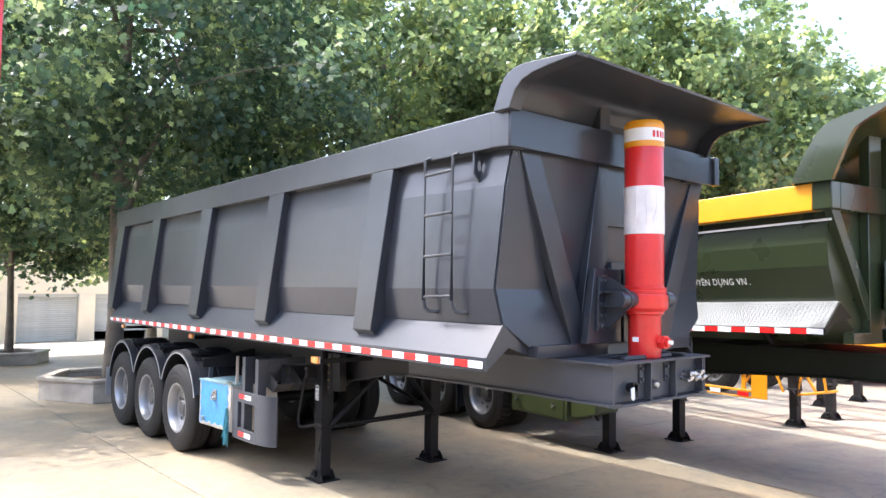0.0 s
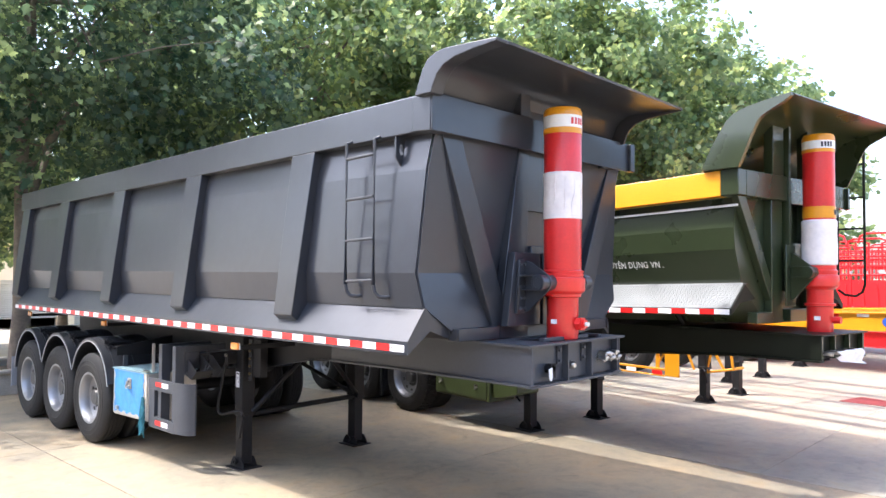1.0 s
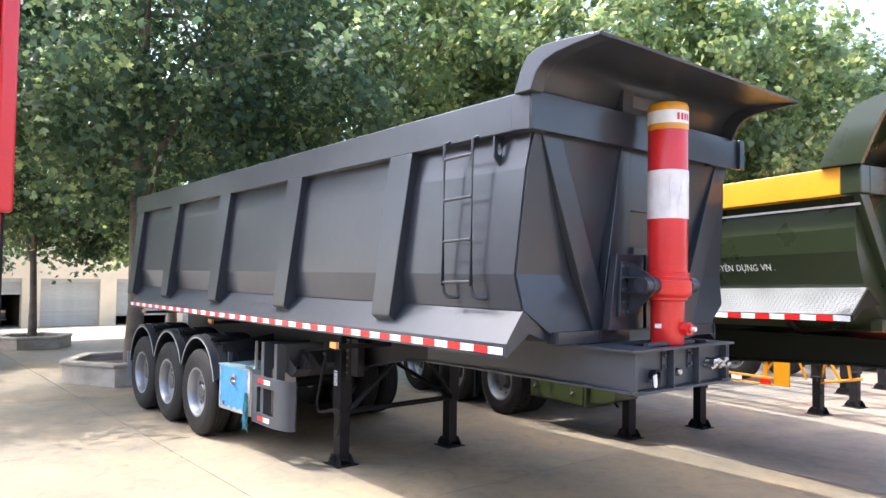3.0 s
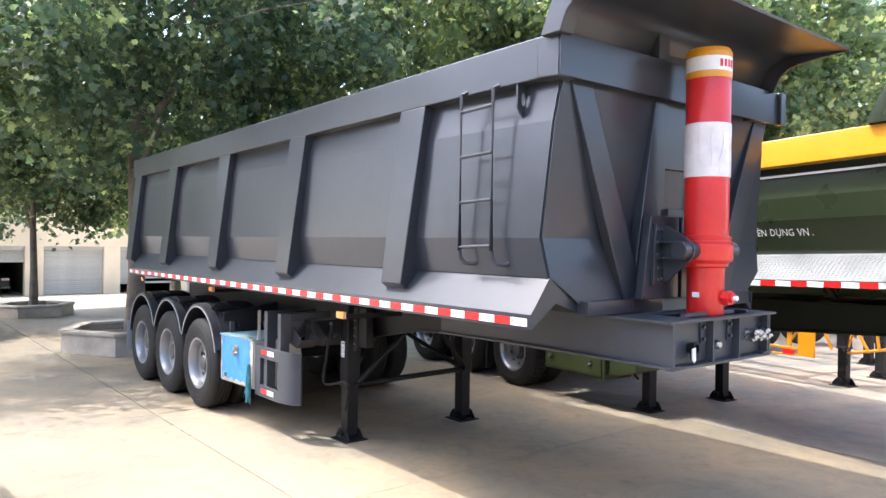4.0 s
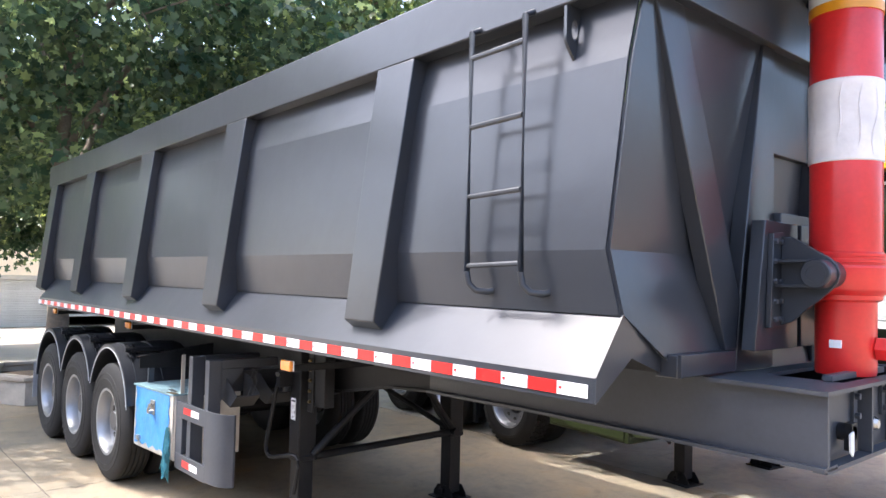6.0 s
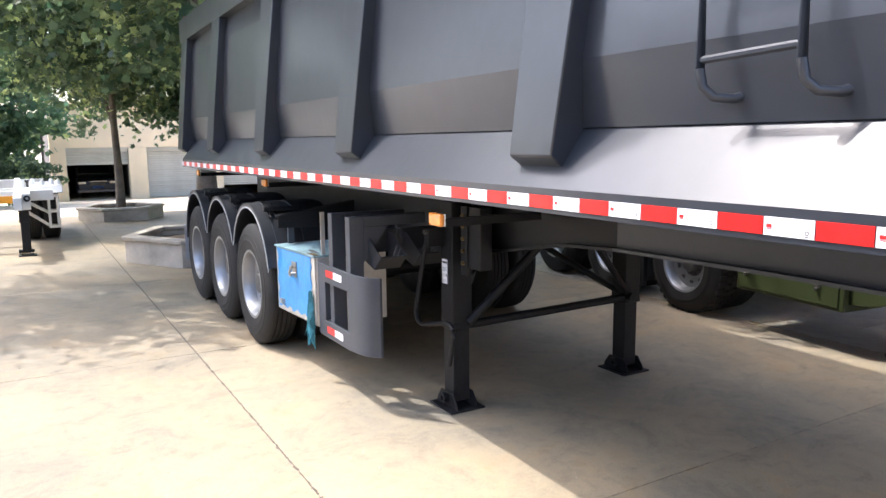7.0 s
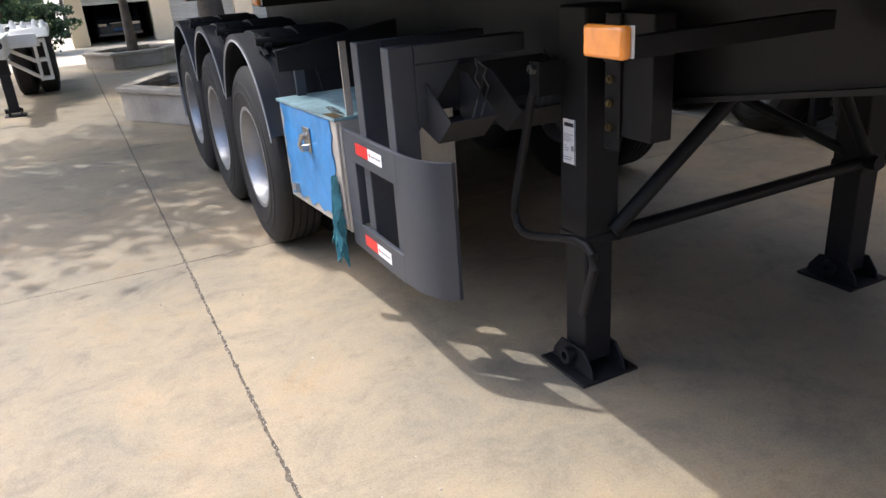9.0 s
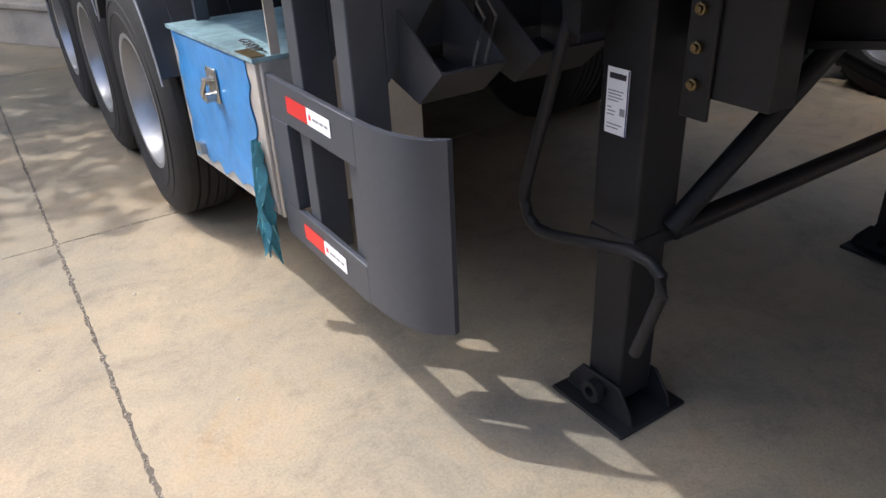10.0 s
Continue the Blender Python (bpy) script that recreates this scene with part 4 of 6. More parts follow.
# tool box
def box_part(name, geo, mat, parent, label="", bevel=0.0, sharp=38):
    """A part of the tool box, which hangs a little askew."""
    geo.v = [(x + 0.065 * (8.985 - y), y, z) for x, y, z in geo.v]
    return part(name, geo, mat, parent, label, bevel, sharp)


tb = Geo()
tb.box(3.775, 4.35, 8.20, 8.985, 0.43, 0.962)
tbox = box_part("tool_box", tb, STEEL, tipper, "bare steel tool box with blue film on its door", bevel=0.006)
door = box_part("box_door", Geo().box(3.762, 3.774, 8.21, 8.975, 0.445, 0.955), STEEL, tbox, bevel=0.003)
box_part("box_lid", Geo().box(3.752, 4.36, 8.195, 8.995, 0.963, 0.977), FILMLID, tbox, "lid under torn blue-green film")
# wrinkled film with ragged ends, folded over the lid's edge
nfy, nfz = 16, 12
rngf = random.Random(5)
vs, fs = [], []
for j in range(nfz + 1):
    for i in range(nfy + 1):
        rag = 0.010 * math.sin(j * 1.7) + rngf.uniform(-0.008, 0.008) if i in (0, nfy) else 0
        y = 8.275 + 0.66 * i / nfy + rag
        z = 0.505 + 0.452 * j / nfz - (0.035 * math.sin(i * 0.9) ** 2 + rngf.uniform(0, 0.012) if j == 0 else 0)
        vs.append((3.7585 - rngf.random() * 0.0040, y, z))
m0 = len(vs)
vs += [(3.7615, y, z) for x, y, z in vs]
for j in range(nfz):
    for i in range(nfy):
        a = j * (nfy + 1) + i
        fs.append((a, a + 1, a + nfy + 2, a + nfy + 1))
        fs.append((m0 + a + nfy + 1, m0 + a + nfy + 2, m0 + a + 1, m0 + a))
fm = Geo()
fm.solid(vs, fs)
box_part("door_film", fm, BLUEFILM, tbox, "wrinkled blue protective film", sharp=80)
LY = 8.535
latch = box_part("latch", Geo().box(3.745, 3.7545, LY, LY + 0.085, 0.76, 0.885), CHROME, tbox, "chrome paddle latch", bevel=0.006)
g = Geo()
g.tube([(3.745, LY + 0.02, 0.85), (3.715, LY + 0.025, 0.85), (3.71, LY + 0.045, 0.80), (3.72, LY + 0.06, 0.775)], 0.010, 8)
g.lathe([(0.0, -0.035), (0.018, -0.035), (0.018, 0.0), (0.0, 0.0)], (3.745, LY + 0.03, 0.785), "x", 10)
g.lathe([(0.0, -0.022), (0.014, -0.022), (0.014, 0.0), (0.0, 0.0)], (3.745, LY + 0.06, 0.835), "x", 10)
box_part("latch_pin", g, CHROME, latch)
box_part("door_hinge", Geo().box(3.735, 3.758, 8.82, 8.87, 0.50, 0.54), CHROME, tbox)
# twisted wire scrap at the lid's corner
g = Geo()
g.tube([(3.80 + 0.016 * math.cos(k * 0.9) + 0.0008 * k, 8.23 + 0.006 * k + 0.018 * math.sin(k * 0.9), 0.983 + 0.008 * abs(math.sin(k * 0.37))) for k in range(34)], 0.0026, 5)
box_part("wire_scrap", g, DARKHUB, tbox, "twisted scrap of wire")
box_part("edge_strip", Geo().box(3.753, 3.80, 8.20, 8.33, 0.978, 0.981), BRASS, tbox, "tan strip of torn tape")
# straps that hang the box
part("box_strap", Geo().box(3.868, 3.90, 8.203, 8.211, 0.978, 1.30), STEEL, tipper, "flat pale steel strap")
# torn film tail: two crumpled sheets that spread to ragged ends
rngt = random.Random(9)
for y0, drop, wide, ph in ((8.27, 0.40, 0.085, 0.0), (8.25, 0.33, 0.065, 1.9)):
    cols, rows = 9, 16
    vs, fs = [], []
    for j in range(rows + 1):
        t = j / rows
        w = 0.018 + 0.012 * math.sin(6.0 * t + ph) ** 2 + wide * max(0.0, t - 0.45) ** 1.4 * 2.0
        for i in range(cols + 1):
            u = i / cols - 0.5
            end = (0.05 * math.sin(i * 2.3 + ph) + rngt.uniform(-0.02, 0.02)) * max(0.0, t - 0.6) * 2
            x = 3.742 - 0.010 * t - (0.010 + 0.018 * t) * math.sin(u * 11 + 7 * t + ph) + rngt.uniform(-0.004, 0.004)
            vs.append((x, y0 + u * w + 0.016 * math.sin(5 * t + ph) * t, 0.70 - drop * t + end))
    m0 = len(vs)
    vs += [(x + 0.002, y, z) for x, y, z in vs]
    for j in range(rows):
        for i in range(cols):
            a = j * (cols + 1) + i
            fs.append((a, a + 1, a + cols + 2, a + cols + 1))
            fs.append((m0 + a + cols + 1, m0 + a + cols + 2, m0 + a + 1, m0 + a))
    g = Geo()
    g.solid(vs, fs)
    box_part("film_tail", g, TEALFILM, tbox, "twisted tail of torn teal film", sharp=40)
part("box_hanger", Geo().box(3.862, 3.912, 8.944, 8.974, 0.978, 1.114), GREY_MATT, tipper)

# wheel chock holders
for x, w in ((4.00, 0.185), (4.30, 0.235)):
    g = Geo()
    # leaning front lip, floor and two cheeks
    g.prism([(7.430, 1.045), (7.540, 0.950), (7.546, 0.955), (7.436, 1.050)], "x", x, x + w)
    g.prism([(7.546, 0.950), (7.715, 1.000), (7.715, 1.006), (7.546, 0.956)], "x", x, x + w)
    for q in (x - 0.006, x + w):
        g.prism([(7.430, 1.045), (7.540, 0.950), (7.715, 1.000), (7.715, 1.185), (7.64, 1.18)], "x", q, q + 0.006)
    ch = part("chock_holder", g, DARKGREY, tipper, "folded steel wheel chock cradle")
    for d in (0.0, 0.035):
        part("wire_clip", Geo().tube([(x + 0.09 + d, 7.44, 1.05), (x + 0.115 + d, 7.45, 1.10), (x + 0.14 + d, 7.46, 1.15), (x + 0.125 + d, 7.47, 1.185), (x + 0.145 + d, 7.48, 1.215), (x + 0.145, 7.50, 1.25)], 0.004, 6), DARKHUB, ch)
g = Geo()
g.box(3.90, 4.62, 7.717, 7.76, 1.04, 1.20)
part("holder_rail", g, DARKGREY, tipper, bevel=0.003)
g = Geo()
g.lathe([(0.0, -0.35), (0.12, -0.35), (0.14, -0.3), (0.14, 0.3), (0.12, 0.35), (0.0, 0.35)], (4.85, 8.4, 1.0), "y", 20)
part("air_tank", g, BLACK, tipper)
g = Geo()
g.lathe([(0.0, -0.35), (0.12, -0.35), (0.14, -0.3), (0.14, 0.3), (0.12, 0.35), (0.0, 0.35)], (5.3, 8.4, 1.0), "y", 20)
part("air_tank", g, BLACK, tipper)

# ---- the dark green tipper trailer beside it ----
def green_tipper():
    root = thing("tipper_trailer", (7.25, 2.973, 0), "dark green tipping semi-trailer with yellow top band and chequer-plate skirt", "semi-trailer", turn=-8, local=True)
    L, W = 8.6, 2.41
    LEAN = -0.03

    def leant(g):
        """The tub lies slightly down towards its tail."""
        g.v = [(x, y, z + LEAN * y) for x, y, z in g.v]
        return g

    def ux(s, u):
        """A place u in from the near (-1) or the far (1) side."""
        return u if s < 0 else W - u

    half = [(0.13, 2.90), (0.135, 2.80), (0.115, 2.60), (0.135, 2.38), (0.20, 2.20), (0.265, 2.02), (0.72, 1.62)]
    for s in (-1, 1):
        g = Geo().strip([(ux(s, u), z) for u, z in half], "y", 0.10, L, -0.012 * s)
        part("side_panel", leant(g), GREEN, root, "glossy dark green pressed side panel", sharp=1)
        lo, hi = min(ux(s, 0.0), ux(s, 0.15)), max(ux(s, 0.0), ux(s, 0.15))
        part("rail_end", leant(Geo().box(lo, hi, -0.028, 0.164, 2.905, 3.165)), GREEN, root, bevel=0.01)
        part("top_rail", leant(Geo().box(lo, hi, 0.1645, L, 2.905, 3.165)), YELLOW, root, "bright yellow painted top rail", bevel=0.008)
        g = Geo().strip([(ux(s, -0.045), 1.79), (ux(s, 0.215), 2.035), (ux(s, 0.275), 2.03)], "y", 0.04, L - 0.2, -0.008 * s)
        part("skirt", leant(g), ALU, root, "bright chequer-plate aluminium skirt")
        g = Geo().box(min(ux(s, -0.045), ux(s, -0.035)), max(ux(s, -0.045), ux(s, -0.035)), 0.04, L - 0.2, 1.728, 1.789)
        g.prism([(ux(s, -0.04), 1.73), (ux(s, -0.04), 1.79), (ux(s, 0.21), 2.03), (ux(s, 0.42), 1.88), (ux(s, 0.12), 1.84)], "y", 0.030, 0.039)
        part("skirt_lip", leant(g), GREEN_SHADED, root)
    part("floor_plate", leant(Geo().box(0.715, W - 0.715, 0.10, L, 1.613, 1.627)), GREEN_SHADED, root)
    part("trim_strip", leant(Geo().box(0.105, 0.122, 0.04, L, 2.806, 2.828)), WHITE, root, "thin white strip")
    # raised tread marks of the chequer plate
    g = Geo()
    for j in range(13):
        for i in range(210):
            t = (j + 0.5) / 13
            x, z = -0.045 + 0.26 * t - 0.006, 1.79 + 0.245 * t + 0.007
            y = 0.05 + 0.0215 * i + (0.0107 if j % 2 else 0)
            d = 0.0075 if (i + j) % 2 else -0.0075
            dx, dz = 0.0065 * 0.73, 0.0065 * 0.69
            a = [(x - dx, y - d, z - dz), (x + dx * 0.2, y + 0.002, z - dz * 0.2), (x + dx, y + d, z + dz), (x - dx * 0.2, y - 0.002, z + dz * 0.2)]
            g.loft(a, [(p - 0.0022, q, r + 0.0023) for p, q, r in a])
    tagged(part("tread_pattern", leant(g), TREAD, root), kind="stuff")
    mw = mesh_of("reflector", Geo().box(-0.002, 0.002, 0, 0.158, 0, 0.052), TAPE_W)
    mr = mesh_of("reflector", Geo().box(-0.002, 0.002, 0, 0.158, 0, 0.052), TAPE_R)
    for k in range(46):
        y = 0.05 + 0.162 * k
        shared("reflector", (mw, mr)[k % 2], root, pose(-0.048, y, 1.732 + LEAN * y))
    # front: wall, beam, braces and posts
    poly = [(ux(-1, u), z) for u, z in half[::-1]] + [(0.14, 3.15), (W - 0.14, 3.15)] + [(ux(1, u), z) for u, z in half]
    part("front_wall", Geo().prism(poly, "y", 0.088, 0.099), GREEN, root)
    part("tailgate", leant(Geo().prism(poly, "y", L, L + 0.02)), GREEN, root)
    part("front_beam", Geo().box(0.151, W - 0.151, -0.030, 0.087, 2.905, 3.165), GREEN, root, bevel=0.008)
    for s in (-1, 1):
        g = Geo().prism([(ux(s, 0.06), 2.904), (ux(s, 0.21), 2.904), (ux(s, 0.98), 1.63), (ux(s, 0.84), 1.63)], "y", 0.012, 0.087)
        part("diagonal_brace", g, GREEN, root, bevel=0.006)
        g = Geo().box(min(ux(s, 0.70), ux(s, 0.93)), max(ux(s, 0.70), ux(s, 0.93)), 0.0, 0.087, 1.63, 2.904)
        g.box(min(ux(s, 0.70), ux(s, 0.93)), max(ux(s, 0.70), ux(s, 0.93)), -0.022, 0.08, 3.166, 3.68)
        part("centre_post", g, GREEN, root, bevel=0.006)
        g = Geo().box(min(ux(s, 0.975), ux(s, 1.02)), max(ux(s, 0.975), ux(s, 1.02)), -0.055, 0.06, 1.95, 3.70)
        part("slot_edge", g, GREEN, root, bevel=0.004)
        g = Geo().box(min(ux(s, 0.36), ux(s, 0.68)), max(ux(s, 0.36), ux(s, 0.68)), -0.02, 0.087, 1.63, 1.74)
        part("front_sill", g, GREEN, root, bevel=0.005)
    for z0, z1 in ((2.88, 3.13), (1.95, 2.46), (1.63, 1.76)):
        part("cross_plate", Geo().box(1.0, W - 1.0, -0.045, 0.087, z0, z1), GREEN, root, bevel=0.005)
    part("rail_end_plate", Geo().box(W + 0.002, W + 0.06, -0.06, 0.0, 2.90, 3.15), GREEN, root, bevel=0.005)
    # tall hood
    o = [(0.345, 3.166), (0.233, 3.384), (0.150, 3.515), (0.074, 3.623), (0.01, 3.680), (-0.06, 3.713), (-0.16, 3.74), (-0.281, 3.762), (-0.573, 3.798)]
    inn = [(-0.572, 3.772), (-0.50, 3.727), (-0.364, 3.665), (-0.295, 3.63), (-0.25, 3.587), (-0.191, 3.475), (-0.131, 3.335), (-0.052, 3.166)]
    for x0, x1 in ((-0.052, -0.002), (W + 0.002, W + 0.02)):
        part("visor_cheek", Geo().prism(o + inn, "x", x0, x1), GREEN, root)
    g = Geo().ribbon(o, [(p - 0.009, q - 0.013) for p, q in o], "x", -0.001, W + 0.001)
    part("visor", g, GREEN, root, "tall dark green hood over the front")
    # hoist
    hx, hy = 1.17, -0.27
    cyl = Geo().lathe([(0.0, 1.52), (0.122, 1.52), (0.126, 1.54), (0.126, 1.80), (0.150, 1.805), (0.150, 1.83), (0.128, 1.835), (0.128, 1.975), (0.150, 1.985), (0.178, 2.01), (0.182, 2.03), (0.182, 2.11), (0.176, 2.125),
                       (0.166, 2.128), (0.166, 2.15), (0.172, 2.155), (0.172, 2.17), (0.153, 2.185), (0.153, 3.54), (0.14, 3.56), (0.0, 3.56)], (hx, hy, 0), "z", 36)
    h = part("hoist_cylinder", cyl, RED, root, "red telescopic hydraulic hoist", sharp=30)
    part("wrap_band", Geo().lathe([(0.154, 2.225), (0.170, 2.235), (0.172, 2.40), (0.167, 2.55), (0.171, 2.68), (0.154, 2.70)], (hx, hy, 0), "z", 32), WHITEWRAP, h, "white film band")
    part("cap_band", Geo().lathe([(0.154, 2.715), (0.158, 2.715), (0.158, 2.835), (0.154, 2.835)], (hx, hy, 0), "z", 32), YELLOW, h)
    part("cap_band", Geo().lathe([(0.154, 3.40), (0.158, 3.40), (0.158, 3.435), (0.154, 3.435)], (hx, hy, 0), "z", 32), YELLOW, h)
    part("cap_band", Geo().lathe([(0.154, 3.436), (0.1575, 3.436), (0.1575, 3.52), (0.154, 3.52)], (hx, hy, 0), "z", 32), WHITE, h)
    part("cap_band", Geo().lathe([(0.1, 3.521), (0.158, 3.521), (0.158, 3.56), (0.143, 3.59), (0.1, 3.592)], (hx, hy, 0), "z", 32), YELLOW, h)
    bar = mesh_of("mark_bar", Geo().box(-0.010, 0.010, -0.002, 0.002, -0.026, 0.026), DARKINK)
    for i in range(4):
        a = -2.5 + i * 0.2
        shared("mark_bar", bar, h, pose(hx + 0.159 * math.cos(a), hy + 0.159 * math.sin(a), 3.478, 0, 0, math.degrees(a) + 90))
        shared("mark_bar", bar, h, pose(hx + 0.1595 * math.cos(a + 0.9), hy + 0.1595 * math.sin(a + 0.9), 2.775, 0, 0, math.degrees(a + 0.9) + 90))
    part("name_plate", Geo().box(hx - 0.135, hx - 0.125, hy - 0.06, hy + 0.0, 1.66, 1.70), LABEL, h, "small printed plate")
    part("oil_port", Geo().lathe([(0.0, -0.05), (0.035, -0.05), (0.035, 0.05), (0.0, 0.05)], (hx + 0.02, hy - 0.15, 1.66), "y", 12), RED, h)
    for s in (-1, 1):
        x = hx + s * 0.215
        g = Geo().box(x - 0.10, x + 0.10, -0.075, -0.056, 1.80, 2.44)
        g.prism([(-0.076, 2.36), (-0.12, 2.34), (-0.28, 2.22), (-0.325, 2.19), (-0.34, 2.15), (-0.325, 2.11), (-0.12, 1.88), (-0.076, 1.86)], "x", x - 0.011, x + 0.011)
        g.box(x - 0.05, x + 0.05, -0.26, -0.076, 2.20, 2.214)
        g.box(x - 0.05, x + 0.05, -0.26, -0.076, 2.09, 2.104)
        g.lathe([(0.0, -0.075), (0.062, -0.075), (0.062, 0.075), (0.0, 0.075)], (x, hy, 2.15), "x", 18)
        part("trunnion_bracket", g, GREEN, root, bevel=0.004)
    # gooseneck and main beams, their green darkened for the shade under the tub
    at = [(-0.50, 1.285), (0.4, 1.27), (1.5, 1.20), (2.6, 1.10), (L - 0.3, 1.08)]
    for x in (0.68, 1.66):
        g = Geo().prism([(y, z) for y, z in at] + [(L - 0.3, 1.49), (-0.50, 1.52)], "x", x - 0.007, x + 0.007)
        part("main_beam", g, GREEN_SHADED, root, "green chassis beam, darkened for shade")
        g = Geo()
        g.chain([[(x - 0.05, y, z - 0.016), (x + 0.05, y, z - 0.016), (x + 0.05, y, z - 0.001), (x - 0.05, y, z - 0.001)] for y, z in at])
        part("flange", g, GREEN_SHADED, root)
    g = Geo().box(0.64, 1.70, -0.53, 1.2, 1.522, 1.537)
    part("gooseneck_top", g, GREEN_SHADED, root, bevel=0.003)
    part("gooseneck_front", Geo().box(0.688, 1.652, -0.445, -0.43, 1.29, 1.521), GREEN_SHADED, root)
    for x in (0.70, 0.98, 1.31, 1.64):
        part("front_rib", Geo().box(x - 0.008, x + 0.008, -0.50, -0.446, 1.29, 1.521), GREEN, root)
    g = Geo()
    for i in range(6):
        g.tube([(0.80 + 0.10 * i, -0.45, 1.35), (0.82 + 0.10 * i, -0.55, 1.34 + 0.02 * (i % 2))], 0.022, 8)
    part("air_couplings", g, CHROME, root)
    g = Geo()
    rngw = random.Random(4)
    vs = [(0.88 + 0.115 * i + rngw.uniform(-0.02, 0.02), -0.56 - 0.03 * (k % 2) + rngw.uniform(-0.015, 0.015), 1.37 - 0.032 * k - 0.012 * i * (k > 1)) for i in range(6) for k in range(4)]
    m0 = len(vs)
    vs += [(x, y + 0.003, z) for x, y, z in vs]
    fs = []
    for i in range(5):
        for k in range(3):
            a = 4 * i + k
            fs += [(a, a + 4, a + 5, a + 1), (m0 + a + 1, m0 + a + 5, m0 + a + 4, m0 + a)]
    g.solid(vs, fs)
    part("coupling_film", g, WHITEWRAP, root, "loose pale plastic film over the couplings", sharp=180)
    for y in (1.4, 2.4, 4.2, 5.0, 6.1, 7.4):
        part("cross_member", Geo().box(0.70, 1.64, y, y + 0.09, 1.22, 1.46), BLACK, root)
    for y in (1.0, 2.2, 3.4, 4.6, 5.8, 7.0, 8.2):
        part("tub_bearer", leant(Geo().prism([(0.40, 1.86), (0.72, 1.612), (W - 0.72, 1.612), (W - 0.40, 1.86), (W - 0.72, 1.545), (0.72, 1.545)], "y", y, y + 0.05)), BLACK, root)
    # legs, box, wheels
    for x in (0.485, 1.88):
        landing_leg(root, x, 3.26, 1.10)
    part("winding_handle", Geo().tube([(0.36, 3.30, 0.78), (0.33, 3.31, 0.72), (0.33, 3.36, 0.44), (0.33, 3.30, 0.40)], 0.016, 8), BLACK, root)
    part("leg_cross_tube", Geo().tube([(0.53, 3.20, 0.62), (1.84, 3.20, 0.63)], 0.024, 10), BLACK, root)
    part("leg_cross_tube", Geo().tube([(0.53, 3.16, 0.70), (1.84, 3.16, 0.71)], 0.016, 8), BLACK, root)
    bx = part("storage_box", Geo().box(-0.05, 0.42, 3.50, 4.66, 0.385, 0.80).prism([(3.02, 0.80), (3.02, 0.55), (3.30, 0.47), (3.499, 0.45), (3.499, 0.80)], "x", 0.0, 0.40), GREEN2, root, "olive green steel storage box", bevel=0.010)
    part("box_door", Geo().box(-0.062, -0.051, 3.55, 4.61, 0.415, 0.77), GREEN2, bx, bevel=0.004)
    for y in (3.72, 4.50):
        part("latch", Geo().box(-0.08, -0.063, y, y + 0.06, 0.555, 0.60).lathe([(0.0, -0.02), (0.012, -0.02), (0.012, 0.0), (0.0, 0.0)], (-0.08, y + 0.03, 0.545), "x", 8), CHROME, bx, "small bright latch")
    wm = wheel_meshes(0.52, 0.295, 0.30, "block_")
    for i, y in enumerate((5.38, 6.69, 8.0)):
        for x, sd in ((-0.10, -1), (0.24, -1), (W + 0.10, 1), (W - 0.24, 1)):
            w = wheel(root, x, y, 0.52, wm, sd, 11 * i)
            if i == 0 and x < 0:
                lug = mesh_of("tread_block", Geo().box(-0.035, 0.035, -0.022, 0.022, -0.006, 0.012), RUBBER)
                for k in range(40):
                    for q in (0.075, 0.15, 0.225):
                        b = 6.28319 * k / 40 + (0.05 if q == 0.15 else 0)
                        shared("tread_block", lug, w, Matrix.Translation((q, 0.522 * math.cos(b), 0.522 * math.sin(b))) @ Matrix.Rotation(b - 1.5708, 4, "X"))
        part("axle", Geo().tube([(0.2, y, 0.52), (2.2, y, 0.52)], 0.06, 12), BLACK, root)
    part("mud_flap", Geo().box(-0.08, 0.50, 6.00, 6.012, 0.22, 0.86), PLASTIC, root)
    part("flap_bar", Geo().box(-0.12, -0.07, 5.98, 6.03, 0.16, 1.0), BLACK, root)
    sk = part("side_panel_low", Geo().box(0.62, 0.66, 6.15, 7.6, 0.30, 0.95), BLACK, root, "black low side panel", bevel=0.01)
    part("panel_line", Geo().box(0.612, 0.619, 6.2, 7.55, 0.40, 0.412), EDGE, sk, "thin pale line")
    part("tail_lamp", Geo().box(0.40, 0.46, 5.92, 5.98, 0.70, 0.95), RED, root, "red tail lamp")
    part("tail_lamp", Geo().box(0.47, 0.54, 5.92, 5.98, 0.66, 0.80), WHITE, root, "clear reversing lamp")
    # ladder on the far side
    x, y0, y1 = 2.55, -0.18, 0.12
    g = Geo()
    g.tube([(x, y0, 3.76), (x, y0, 2.02), (x, y0 + 0.03, 1.93), (x, y0 + 0.10, 1.88), (x, y1 - 0.08, 1.89), (x, y1, 1.95)], 0.016, 8)
    g.tube([(x, y1, 3.70), (x, y1, 2.02)], 0.016, 8)
    lad = part("ladder", g, GREEN_SHADED, root)
    for z in (3.44, 3.05, 2.68, 2.30):
        part("rung", Geo().tube([(x, y0, z), (x, y1, z)], 0.013, 8), GREEN_SHADED, lad)
    # painted words on the side, on the panel's upper slope
    X = Vector((0, -1, -LEAN * 0.3)).normalized()
    Z = X.cross(Vector((-0.34, 0, 0.94))).normalized()
    on = Matrix((X, Z.cross(X), Z)).transposed().to_4x4()
    y = 0.935
